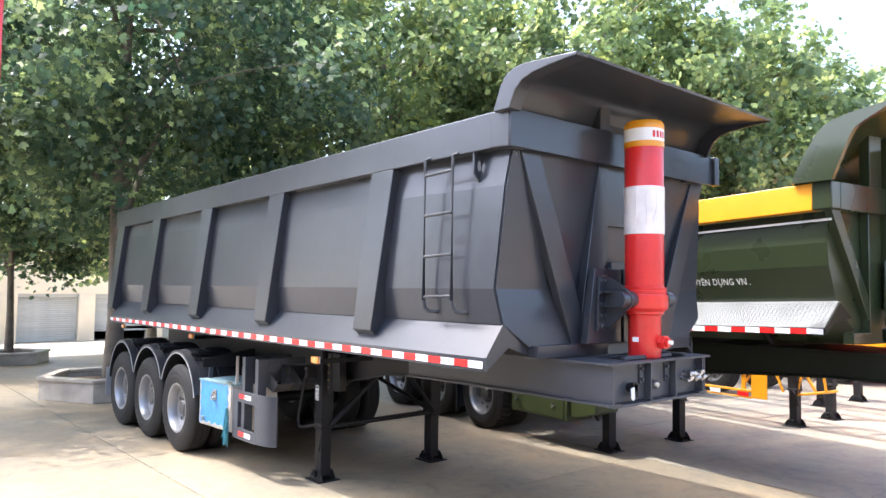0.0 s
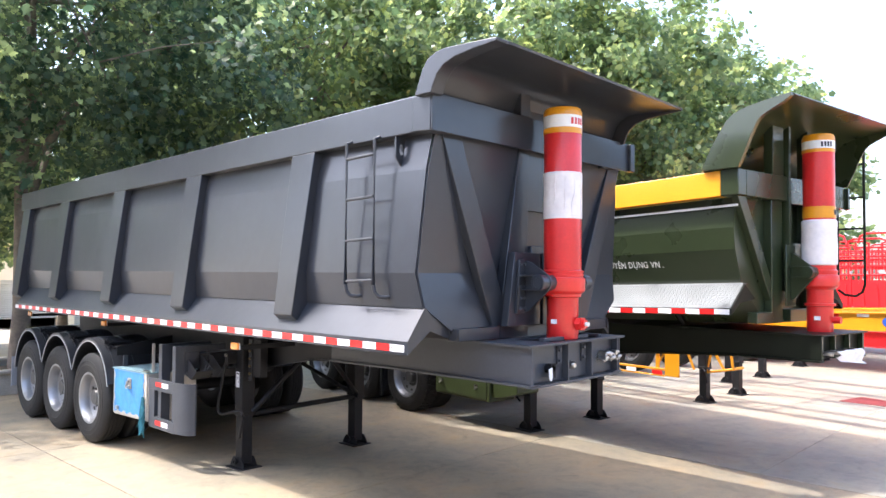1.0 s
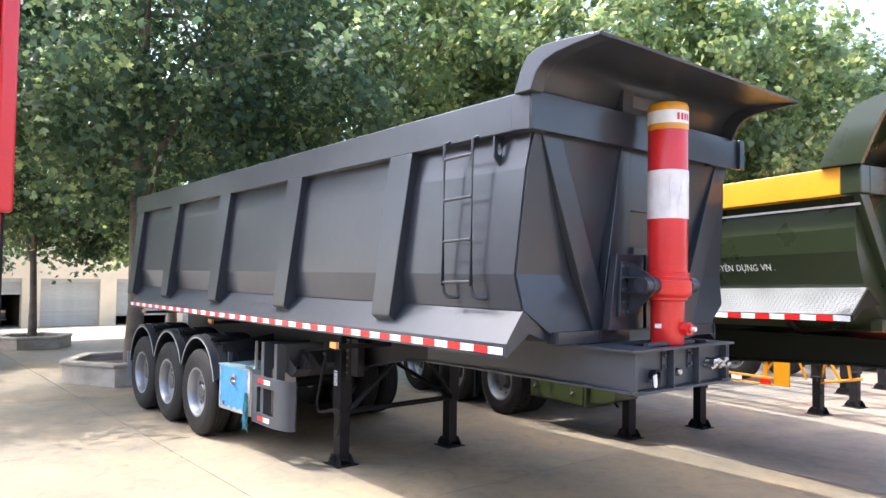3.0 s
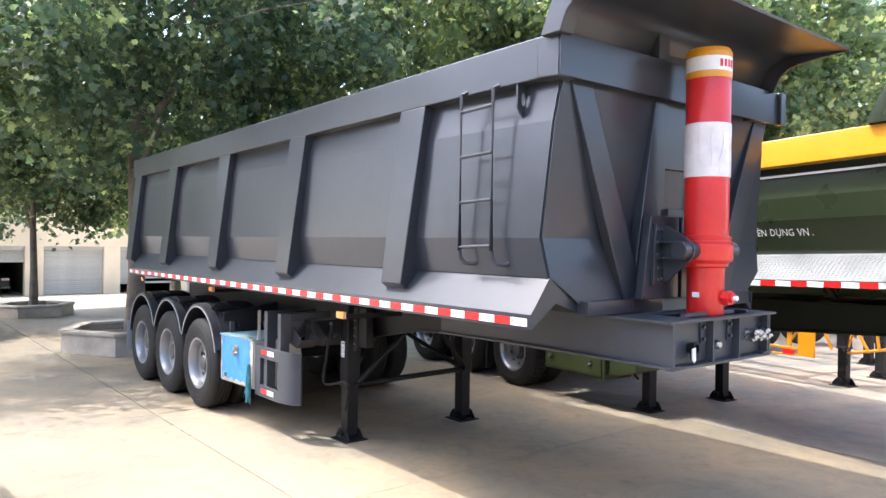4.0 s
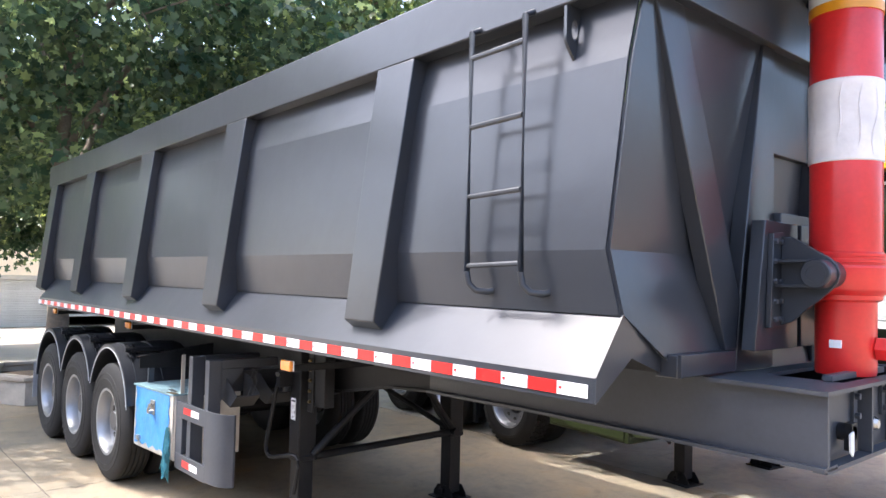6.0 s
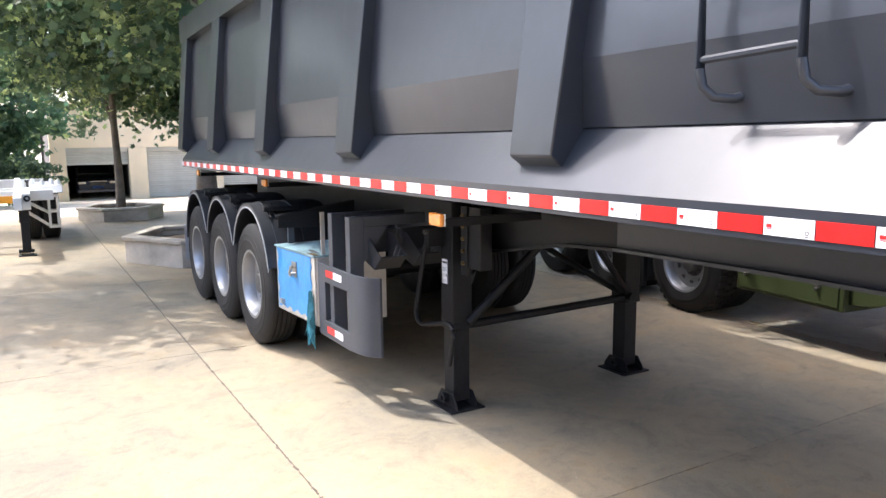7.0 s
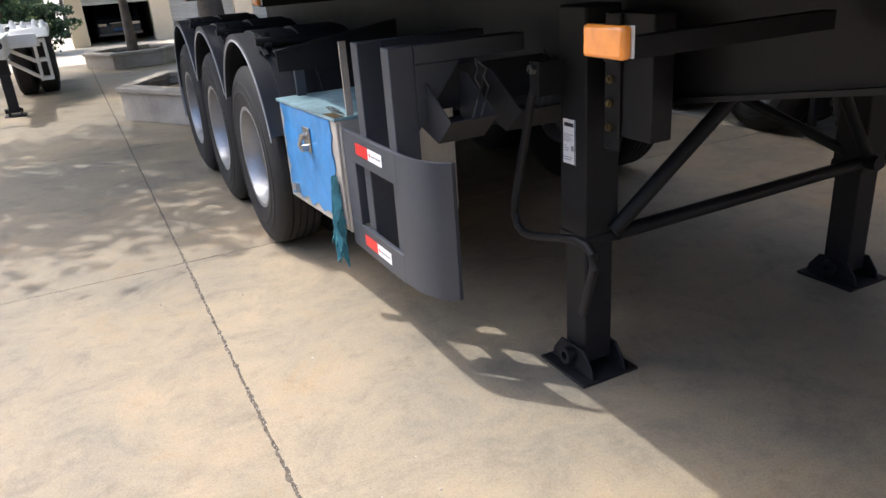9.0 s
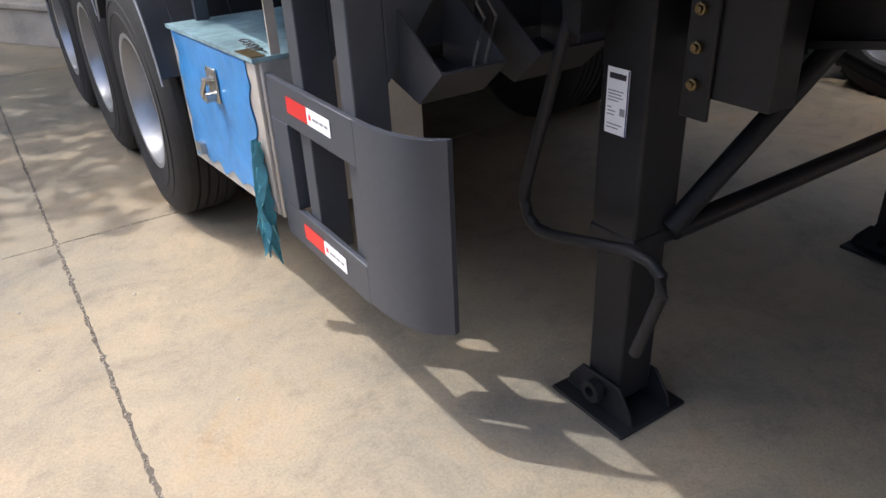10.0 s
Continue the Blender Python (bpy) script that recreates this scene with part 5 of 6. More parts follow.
    for word, gap in ((".", 0.030), ("VN", 0.038), ("D\u1ee4NG", 0.038), ("CHUY\u00caN", 0.0)):
        me = letters("painted_word", word, 0.104, WHITE)
        me.transform(Matrix.Diagonal((0.85, 1, 1, 1)))
        y += max(v.co.x for v in me.vertices)
        shared("painted_word", me, root, Matrix.Translation(Vector((0.186, y, 2.226 + LEAN * (0.4 + 0.5 * y))) + Z * 0.016) @ on)
        y += gap


green_tipper()


# ---- yellow flatbed behind ----
def yellow_flatbed():
    root = thing("flatbed_trailer", (11.4, 5.5, 0), "yellow flatbed trailer with red and white side reflectors", "semi-trailer", turn=-8, local=True)
    A, B = -7.5, 6.5

    def lift(y):
        return -0.035 * (y + 1.5)

    def run(x0, x1, z0, z1, a=A, b=B):
        return Geo().loft([(x0, a, z0 + lift(a)), (x1, a, z0 + lift(a)), (x1, a, z1 + lift(a)), (x0, a, z1 + lift(a))],
                          [(x0, b, z0 + lift(b)), (x1, b, z0 + lift(b)), (x1, b, z1 + lift(b)), (x0, b, z1 + lift(b))])
    for x0, x1, z0, z1 in ((0.0, 0.012, 1.36, 1.575), (-0.02, 0.09, 1.348, 1.360), (2.388, 2.40, 1.36, 1.575)):
        part("side_beam", run(x0, x1, z0, z1), YELLOW, root)
    for x in (0.65, 1.75):
        part("main_beam", run(x - 0.01, x + 0.01, 1.33, 1.575), YELLOW, root)
    for x0, x1 in ((-0.03, 0.10), (0.58, 0.72), (1.68, 1.82), (2.30, 2.43)):
        part("top_flange", run(x0, x1, 1.576, 1.59), YELLOW, root)
    for y in np.linspace(A + 0.05, B - 0.15, 9):
        part("cross_member", Geo().box(0.10, 2.30, y, y + 0.07, 1.44 + lift(y), 1.56 + lift(y)), YELLOW, root)
    mw = mesh_of("reflector", Geo().box(-0.002, 0.002, 0, 0.15, 0, 0.045), TAPE_W)
    mr = mesh_of("reflector", Geo().box(-0.002, 0.002, 0, 0.15, 0, 0.045), TAPE_R)
    for k in range(36):
        y = A + 0.1 + 0.38 * k
        shared("reflector", (mw, mr)[k % 2], root, pose(-0.004, y, 1.527 + lift(y)))
    for y in np.linspace(A + 0.3, B - 0.3, 12):
        part("outrigger", Geo().prism([(0.013, 1.37 + lift(y)), (0.64, 1.37 + lift(y)), (0.64, 1.28 + lift(y))], "y", y, y + 0.02), YELLOW, root)
        part("side_stiffener", Geo().box(-0.018, -0.001, y, y + 0.02, 1.362 + lift(y), 1.52 + lift(y)), YELLOW, root)
    part("maker_badge", Geo().lathe([(0.0, -0.008), (0.062, -0.008), (0.062, -0.002), (0.0, -0.002)], (-0.002, -3.06, 1.52), "x", 20), material("blue_badge", (0.03, 0.09, 0.45), 0.4), root, "blue oval badge")
    for y in (-1.3, -0.1, 0.9):
        part("side_bracket", Geo().box(-0.06, 0.0, y, y + 0.30, 1.34 + lift(y), 1.352 + lift(y)), YELLOW, root)
    for x, y in ((0.62, -0.06), (1.80, 0.02)):
        landing_leg(root, x, y, 1.20)
    for p in ([(0.60, 0.34, 1.0), (0.60, 0.12, 0.52)], [(0.60, -0.10, 0.52), (0.60, -0.22, 0.90)], [(0.60, -0.10, 0.50), (0.60, -0.58, 0.60)], [(0.60, -0.22, 0.90), (0.60, -0.44, 0.55)],
              [(0.60, -0.58, 0.60), (0.60, -0.52, 1.0)], [(0.9, -0.58, 0.60), (0.60, -0.58, 0.60)]):
        part("leg_brace", Geo().tube(p, 0.022, 8), YELLOW, root)
    part("winding_handle", Geo().tube([(0.66, 0.02, 0.62), (0.52, -0.10, 0.55), (0.50, -0.14, 0.52), (0.50, -0.17, 0.34)], 0.015, 8), BLACK, root)
    # side guard with its end plate
    part("guard_end_plate", Geo().box(0.04, 0.06, 0.05, 0.32, 0.44, 0.90), YELLOW, root, bevel=0.004)
    for z0, z1 in ((0.84, 0.875), (0.525, 0.56), (0.425, 0.45)):
        part("guard_rail", Geo().box(0.03, 0.07, 0.321, 4.6, z0, z1), YELLOW, root, bevel=0.004)
    for y in (0.45, 1.3, 2.4, 3.5, 4.5):
        part("guard_post", Geo().box(0.072, 0.10, y, y + 0.07, 0.43, 1.25), YELLOW, root, bevel=0.004)
    part("guard_strut", Geo().tube([(0.09, 0.33, 0.86), (0.09, 0.50, 0.60)], 0.02, 8), YELLOW, root)
    for k in range(8):
        part("reflector", Geo().box(0.024, 0.028, 0.36 + 0.52 * k, 0.56 + 0.52 * k, 0.455, 0.522), TAPE_R if k % 2 == 0 else TAPE_W, root)
    part("red_beam", Geo().box(0.9, 1.0, 0.0, 5.0, 0.80, 0.90), REDTRUCK, root, "red painted frame rail")
    for y in (3.2, 4.5, 5.8):
        for x, sd in ((0.25, -1), (2.15, 1)):
            wheel(root, x, y, 0.548, side=sd)


yellow_flatbed()


# ---- red stake trailers far off ----
def stake_trailer(x, y, turn):
    root = thing("stake_trailer", (x, y, 0), "bright red stake-sided cargo trailer with ribbed panels", "semi-trailer", group="red stake trailers", turn=turn, local=True)
    L = 11
    part("chassis", Geo().box(0.4, 2.0, -L / 2, L / 2, 0.95, 1.25), REDTRUCK, root)
    part("bed", Geo().box(0, 2.4, -L / 2, L / 2, 1.26, 1.36), REDTRUCK, root)
    for s, xx in ((0, 0.0), (1, 2.4)):
        n = 9
        for k in range(n):
            ya = -L / 2 + L * k / n + 0.02
            yb = ya + L / n - 0.04
            g = Geo()
            g.box(xx - 0.02, xx + 0.02, ya, yb, 1.37, 2.02)
            for q in np.linspace(ya + 0.15, yb - 0.15, 4):
                g.prism([(q - 0.09, 1.45), (q + 0.09, 1.45), (q + 0.05, 1.95), (q - 0.05, 1.95)], "x", xx - 0.05, xx - 0.021)
            sp = part("side_panel", g, REDTRUCK, root)
            g = Geo()
            for z in (2.15, 2.35, 2.55, 2.75):
                g.tube([(xx, ya, z), (xx, yb, z)], 0.022, 6)
            for q in np.linspace(ya + 0.06, yb - 0.06, 5):
                g.tube([(xx, q, 2.03), (xx, q, 2.85)], 0.022, 6)
            g.tube([(xx, ya + 0.1, 2.85), (xx, ya + 0.15, 3.0), (xx, ya + 0.3, 3.06), (xx, yb - 0.3, 3.06), (xx, yb - 0.15, 3.0), (xx, yb - 0.1, 2.85)], 0.025, 6)
            part("stake_frame", g, REDTRUCK, sp)
            part("marker_plate", Geo().box(xx - 0.06, xx - 0.055, (ya + yb) / 2 - 0.06, (ya + yb) / 2 + 0.06, 2.18, 2.26), EDGE, sp)
    for yy in (2.0, 3.3, 4.6):
        for xx, sd in ((0.0, -1), (2.4, 1)):
            wheel(root, xx, yy, 0.548, side=sd)
    for xx, yy in ((0.12, 0.62), (1.9, 0.87)):
        landing_leg(root, xx, yy, 1.0)
    part("long_tube", Geo().box(-0.03, 0.0, -L / 2, L / 2, 1.05, 1.12), WHITE, root)


stake_trailer(18.1, 5.2, -8)
stake_trailer(22.0, 5.6, -8)


# ---- red chassis trailer between the yellow and the stake-sided ones ----
def red_chassis():
    root = thing("chassis_trailer", (14.1, 5.2, 0), "low red skeleton chassis trailer on black parking legs", "semi-trailer", turn=-8, local=True)
    for x in (0.40, 1.52):
        part("main_beam", Geo().box(x - 0.012, x + 0.012, -2.1, 6.4, 0.92, 1.16), REDTRUCK, root)
        part("flange", Geo().box(x - 0.06, x + 0.06, -2.1, 6.4, 1.161, 1.175), REDTRUCK, root)
        part("flange", Geo().box(x - 0.06, x + 0.06, -2.1, 6.4, 0.905, 0.919), REDTRUCK, root)
        landing_leg(root, (x - 0.96) * 1.16 + 0.95, 0.79, 0.90)
    for y in (-2.18, 0.3, 2.0, 3.6, 5.2, 6.3):
        part("cross_member", Geo().box(0.413, 1.507, y, y + 0.07, 0.98, 1.10), REDTRUCK, root)
    for k in range(7):
        y = 1.4 + 0.62 * k
        part("reflector", Geo().box(0.384, 0.387, y, y + 0.16, 1.08, 1.13), TAPE_W if k % 2 else TAPE_R, root)
    for y in (3.0, 4.3, 5.6):
        for x, sd in ((0.0, -1), (1.92, 1)):
            wheel(root, x, y, 0.548, side=sd)
        part("axle", Geo().tube([(0.1, y, 0.548), (1.8, y, 0.548)], 0.06, 10), BLACK, root)


red_chassis()


# ---- red truck at the near side ----
def red_truck():
    root = thing("box_truck", (-0.3, 8.5, 0), "red cargo truck with a latched front panel and dark bed", "truck")
    g = Geo()
    g.box(0.15, 0.86, 5.45, 5.50, 1.50, 4.6)
    part("headboard", g, REDTRUCK, root, "tall red headboard", bevel=0.02)
    part("side_frame", Geo().box(0.861, 0.955, 5.40, 5.52, 2.45, 4.6), REDTRUCK, root, bevel=0.015)
    part("side_frame", Geo().box(0.861, 0.895, 5.42, 5.52, 1.52, 2.45), REDTRUCK, root, bevel=0.015)
    for z in (1.62, 2.42):
        g = Geo()
        g.lathe([(0.0, -0.02), (0.035, -0.02), (0.04, 0.0), (0.0, 0.0)], (0.84, 5.44, z), "y", 14)
        part("latch", g, CHROME, root, "round chrome latch")
    part("board_lining", Geo().box(0.16, 0.925, 5.521, 5.54, 1.50, 4.58), BLACK, root, "black back of the headboard")
    part("bed", Geo().box(-1.4, 0.9, 5.545, 8.2, 1.15, 1.32), BLACK, root, bevel=0.02)
    part("chassis", Geo().box(-0.9, 0.4, 5.5, 8.1, 0.8, 1.149), BLACK, root)
    for y in (6.1, 7.4):
        for x, sd in ((0.85, 1), (-1.3, -1)):
            wheel(root, x + 0.3, y - 8.5, 0.548, side=sd)


red_truck()


# ---- white chassis trailer in the distance ----
def white_trailer():
    root = thing("skeleton_trailer", (1.4, 18.5, 0), "white-painted skeleton trailer on black parking legs", "trailer")
    g = Geo()
    for x in (0.9, 1.9):
        g.box(x - 0.06, x + 0.06, 16.0, 24.0, 0.82, 1.02)
    g.box(0.4, 2.45, 17.6, 17.75, 0.86, 1.04)
    g.box(0.4, 2.45, 18.5, 18.62, 0.80, 1.04)
    g.box(0.4, 2.45, 22.5, 22.65, 0.80, 1.04)
    part("frame", g, WHITE, root, bevel=0.01)
    g = Geo()
    g.box(1.95, 2.08, 16.35, 18.4, 0.80, 1.06)
    part("side_beam", g, WHITE, root, bevel=0.01)
    part("side_strip", Geo().box(1.4, 1.96, 16.30, 16.345, 0.92, 1.03), YELLOW, root)
    g = Geo()
    # hung step box: end plates, three rails and slanting braces
    for x in (2.36, 2.50):
        g.box(x, x + 0.04, 18.02, 18.28, 0.32, 0.93)
    for z in (0.32, 0.60, 0.88):
        g.box(2.401, 2.499, 18.03, 18.27, z, z + 0.05)
    part("step_frame", g, WHITE, root, "white welded step frame", bevel=0.006)
    for x0, z0, x1, z1 in ((1.92, 0.92, 2.37, 0.60), (1.96, 0.72, 2.37, 0.36)):
        part("brace", Geo().tube([(x0, 17.6, z0), (x1, 18.1, z1)], 0.028, 8), WHITE, root)
    g = Geo()
    g.prism([(17.9, 0.96), (18.0, 1.10), (19.7, 1.10), (19.9, 0.98)], "x", 2.1, 2.62)
    part("mudguard", g, WHITE, root, bevel=0.02)
    for i, (x, z) in enumerate(((2.0, 1.12), (2.15, 1.14), (2.3, 1.12), (2.45, 1.13), (2.56, 1.12))):
        part("fitting", Geo().lathe([(0.0, -0.06), (0.04, -0.06), (0.045, 0.03), (0.02, 0.08), (0.0, 0.08)], (x, 18.1 + 0.2 * (i % 2), z), "z", 10), WHITE, root)
    part("round_lamp", Geo().lathe([(0.022, -0.02), (0.05, -0.02), (0.05, 0.0), (0.022, 0.0)], (2.03, 16.35, 0.98), "y", 16), BLACK, root)
    landing_leg(root, 1.97, 16.9, 0.95)
    landing_leg(root, 0.7, 16.9, 0.95)
    for y in (19.4, 20.7):
        for x, sd in ((2.58, 1), (0.25, -1)):
            wheel(root, x - 1.4, y - 18.5, 0.548, side=sd)
            wheel(root, x - 1.4 - 0.33 * sd, y - 18.5, 0.548, side=sd)


white_trailer()


# ---- planters ----
def planter(x, y, R=1.28, H=0.345):
    root = thing("tree_planter", (x, y, 0), "low hexagonal grey granite tree planter filled with soil", "planter", group="stone tree planters", local=True)
    ring = [(math.cos(radians(60 * k)), math.sin(radians(60 * k))) for k in range(6)]
    for k in range(6):
        a, b = ring[k], ring[(k + 1) % 6]
        g = Geo()
        g.prism([(a[0] * R, a[1] * R), (b[0] * R, b[1] * R), (b[0] * (R - 0.14), b[1] * (R - 0.14)), (a[0] * (R - 0.14), a[1] * (R - 0.14))], "z", 0, H)
        part("wall_stone", g, GRANITE, root, bevel=0.004)
        g = Geo()
        q = 1 - 0.002
        g.prism([(a[0] * (R + 0.05) * q, a[1] * (R + 0.05) * q), (b[0] * (R + 0.05) * q, b[1] * (R + 0.05) * q), (b[0] * (R - 0.19), b[1] * (R - 0.19)), (a[0] * (R - 0.19), a[1] * (R - 0.19))], "z", H + 0.001, H + 0.075)
        part("coping_stone", g, GRANITE, root, bevel=0.02)
    g = Geo()
    g.prism([(p[0] * (R - 0.145), p[1] * (R - 0.145)) for p in ring], "z", 0.0, H - 0.085)
    part("soil", g, SOIL, root)


planter(4.56, 15.17)
planter(4.08, 22.6, 0.98, 0.25)


# ---- garages ----
GY, GZ = 36.0, -0.444


def garage_row():
    wall = thing("wall_north", (10, GY, GZ), "cream-painted garage row with square pillars", "wall", kind="structure")
    pil = [(3.05, 3.62), (5.95, 6.66), (9.1, 9.8), (12.2, 12.9), (15.6, 16.3), (19.0, 19.7)]
    for a, b in pil:
        part("pillar", Geo().box(a, b, GY - 0.15, GY + 0.35, GZ, 1.70), WALLPAINT, wall, bevel=0.015)
    part("upper_wall", Geo().box(3.06, 19.75, GY - 0.10, GY + 0.3, 1.701, 3.3), WALLPAINT, wall)
    part("parapet", Geo().box(2.95, 19.85, GY - 0.22, GY + 0.4, 3.301, 3.5), WALLPAINT, wall, bevel=0.02)
    g = Geo()
    g.box(3.06, 3.2, GY + 0.351, GY + 7, GZ, 3.3)
    g.box(19.5, 19.7, GY + 0.351, GY + 7, GZ, 3.3)
    g.box(2.94, 19.7, GY + 7.01, GY + 7.2, GZ, 3.3)
    g.box(6.1, 6.3, GY + 0.351, GY + 7, GZ, 3.3)
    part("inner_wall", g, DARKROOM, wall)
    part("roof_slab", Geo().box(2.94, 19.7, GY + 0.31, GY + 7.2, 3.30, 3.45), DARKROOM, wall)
    for i in range(5):
        a, b = pil[i][1], pil[i + 1][0]
        low = (1.0, GZ + 0.02, GZ + 0.42, GZ + 0.02, GZ + 0.02)[i]
        d = tagged(new("door_%d" % (i + 1)), "grey ribbed roller shutter, " + ("half raised" if i == 0 else "slightly raised" if i == 2 else "closed"), "shutter", kind="structure")
        d.location = (a, GY + 0.1, GZ)
        OFFSET[d.name] = (a, GY + 0.1, GZ)
        z = low
        n = 0
        slat = mesh_of("slat", Geo().prism([(0.0, 0.0), (-0.018, 0.02), (-0.018, 0.075), (0.0, 0.095), (0.012, 0.095), (0.012, 0.0)], "x", 0.0, b - a - 0.02), SHUTTER)
        while z < 1.68:
            shared("slat", slat, d, pose(0.01, 0, z - GZ))
            z += 0.097
        part("shutter_box", Geo().box(a + 0.01, b - 0.01, GY - 0.05, GY + 0.25, 1.56, 1.695), SHUTTER, d)


garage_row()


def parked_car():
    x0, y0, z0 = 4.0, GY + 1.6, GZ
    root = thing("car", (x0 + 0.8, y0, z0), "dark blue saloon car parked inside the open garage", "car")
    prof = [(0.0, 0.30), (-0.03, 0.62), (0.15, 0.80), (1.2, 0.95), (1.95, 1.42), (3.2, 1.42), (3.9, 1.0), (4.5, 0.95), (4.55, 0.35)]
    g = Geo()
    a = [(x0 + 0.06, y0 + y, z0 + z) for y, z in prof]
    b = [(x0 + 1.64, y0 + y, z0 + z) for y, z in prof]
    g.loft(a, b)
    g.box(x0, x0 + 1.7, y0 + 0.25, y0 + 4.3, z0 + 0.32, z0 + 0.85)
    part("body", g, CARPAINT, root, bevel=0.05)
    part("windscreen", Geo().loft(
        [(x0 + 0.2, y0 + 1.22, z0 + 0.99), (x0 + 1.5, y0 + 1.22, z0 + 0.99), (x0 + 1.5, y0 + 1.22, z0 + 1.0), (x0 + 0.2, y0 + 1.22, z0 + 1.0)],
        [(x0 + 0.3, y0 + 1.9, z0 + 1.41), (x0 + 1.4, y0 + 1.9, z0 + 1.41), (x0 + 1.4, y0 + 1.9, z0 + 1.43), (x0 + 0.3, y0 + 1.9, z0 + 1.43)]), GLASS, root)
    for x in (x0 + 0.08, x0 + 1.32):
        part("headlight", Geo().box(x, x + 0.3, y0 - 0.04, y0 + 0.06, z0 + 0.60, z0 + 0.70), CHROME, root, bevel=0.01)
    part("grille", Geo().box(x0 + 0.55, x0 + 1.15, y0 - 0.045, y0, z0 + 0.52, z0 + 0.70), DARKHUB, root)
    part("grille_trim", Geo().box(x0 + 0.50, x0 + 1.2, y0 - 0.055, y0 - 0.046, z0 + 0.69, z0 + 0.715), CHROME, root)
    part("number_plate", Geo().box(x0 + 0.62, x0 + 1.08, y0 - 0.06, y0 - 0.056, z0 + 0.40, z0 + 0.51), material("blue_plate", (0.03, 0.12, 0.42), 0.5), root, "plain blue plate")
    part("bumper", Geo().box(x0 + 0.02, x0 + 1.68, y0 - 0.05, y0 + 0.2, z0 + 0.22, z0 + 0.36), CARPAINT, root, bevel=0.03)
    for x in (x0 + 0.02, x0 + 1.5):
        for y in (0.85, 3.6):
            part("tyre", Geo().lathe([(0.18, 0.0), (0.30, 0.0), (0.315, 0.03), (0.315, 0.15), (0.30, 0.18), (0.18, 0.18)], (x, y0 + y, z0 + 0.315), "x", 24), RUBBER, root)


parked_car()

# red drain cover in the yard
single("drain_cover", Geo().prism([(13.72, 3.77), (14.45, 3.60), (14.28, 3.10), (13.70, 3.05)], "z", 0.0005, 0.012), RUSTRED, (14.0, 3.4, 0), "flat rust-red metal cover lying on the concrete", "drain cover")


# small stones and grit on the slabs
rngp = random.Random(21)
g = Geo()
for k in range(50):
    x, y = rngp.uniform(1.4, 4.6), rngp.uniform(5.4, 11.0)
    r = rngp.uniform(0.002, 0.007)
    ring0 = [(x + r * rngp.uniform(0.7, 1.2) * math.cos(a), y + r * rngp.uniform(0.7, 1.2) * math.sin(a), 0.0003) for a in (0, 1.26, 2.51, 3.77, 5.03)]
    g.loft(ring0, [(x + (p - x) * 0.6, y + (q - y) * 0.6, r * 0.9) for p, q, z in ring0])
for k in range(420):
    # dirt and crumbs caught in the long joint and the cross joint
    if k % 4:
        x, y = 3.17 + rngp.gauss(0, 0.006), rngp.uniform(4.6, 11.5)
    else:
        x, y = rngp.uniform(1.6, 4.2), 9.49 + rngp.gauss(0, 0.004)
    r = rngp.uniform(0.0015, 0.005)
    ring0 = [(x + r * rngp.uniform(0.6, 1.3) * math.cos(a), y + r * rngp.uniform(0.6, 1.3) * math.sin(a), -0.003) for a in (0, 1.57, 3.14, 4.71)]
    g.loft(ring0, [(x + (p - x) * 0.6, y + (q - y) * 0.6, r * 0.5) for p, q, z in ring0])
single("grit", g, GRANITE, (3, 8, 0), "scattered small stones on the concrete", "stones", kind="stuff")


# ---- trees ----
def leaf_mesh(name, P, N, S, mat, rng, fine=True):
    """Many lobed leaves at the points P, facing N, of the sizes S, in one mesh."""
    ang = np.radians([-90, -55, -20, 8, 32, 62, 90, 118, 148, 172, 200, 235])
    rad = np.array([0.36, 0.52, 0.78, 0.52, 0.98, 0.58, 1.10, 0.58, 0.98, 0.52, 0.78, 0.52])
    if not fine:
        ang, rad = ang[[0, 2, 3, 4, 6, 8, 9, 10]], rad[[0, 2, 3, 4, 6, 8, 9, 10]]
    shape = np.stack([np.cos(ang) * rad, np.sin(ang) * rad], 1) * 0.62
    n, k = len(P), len(ang)
    up = rng.normal(size=(n, 3))
    U = np.cross(N, up)
    U /= np.linalg.norm(U, axis=1)[:, None] + 1e-9
    V = np.cross(N, U)
    fold = -0.38 * np.abs(shape[:, 0]) - 0.25 * shape[:, 1] ** 2
    V3 = (P[:, None, :] + S[:, None, None] * (shape[None, :, 0:1] * U[:, None, :] + shape[None, :, 1:2] * V[:, None, :] + fold[None, :, None] * N[:, None, :]))
    me = bpy.data.meshes.new(name)
    me.vertices.add(n * k)
    me.vertices.foreach_set("co", V3.reshape(-1).astype(np.float32))
    me.loops.add(n * k)
    me.loops.foreach_set("vertex_index", np.arange(n * k, dtype=np.int32))
    me.polygons.add(n)
    me.polygons.foreach_set("loop_start", np.arange(0, n * k, k, dtype=np.int32))
    me.update(calc_edges=True)
    me.validate()
    me.materials.append(mat)
    return me


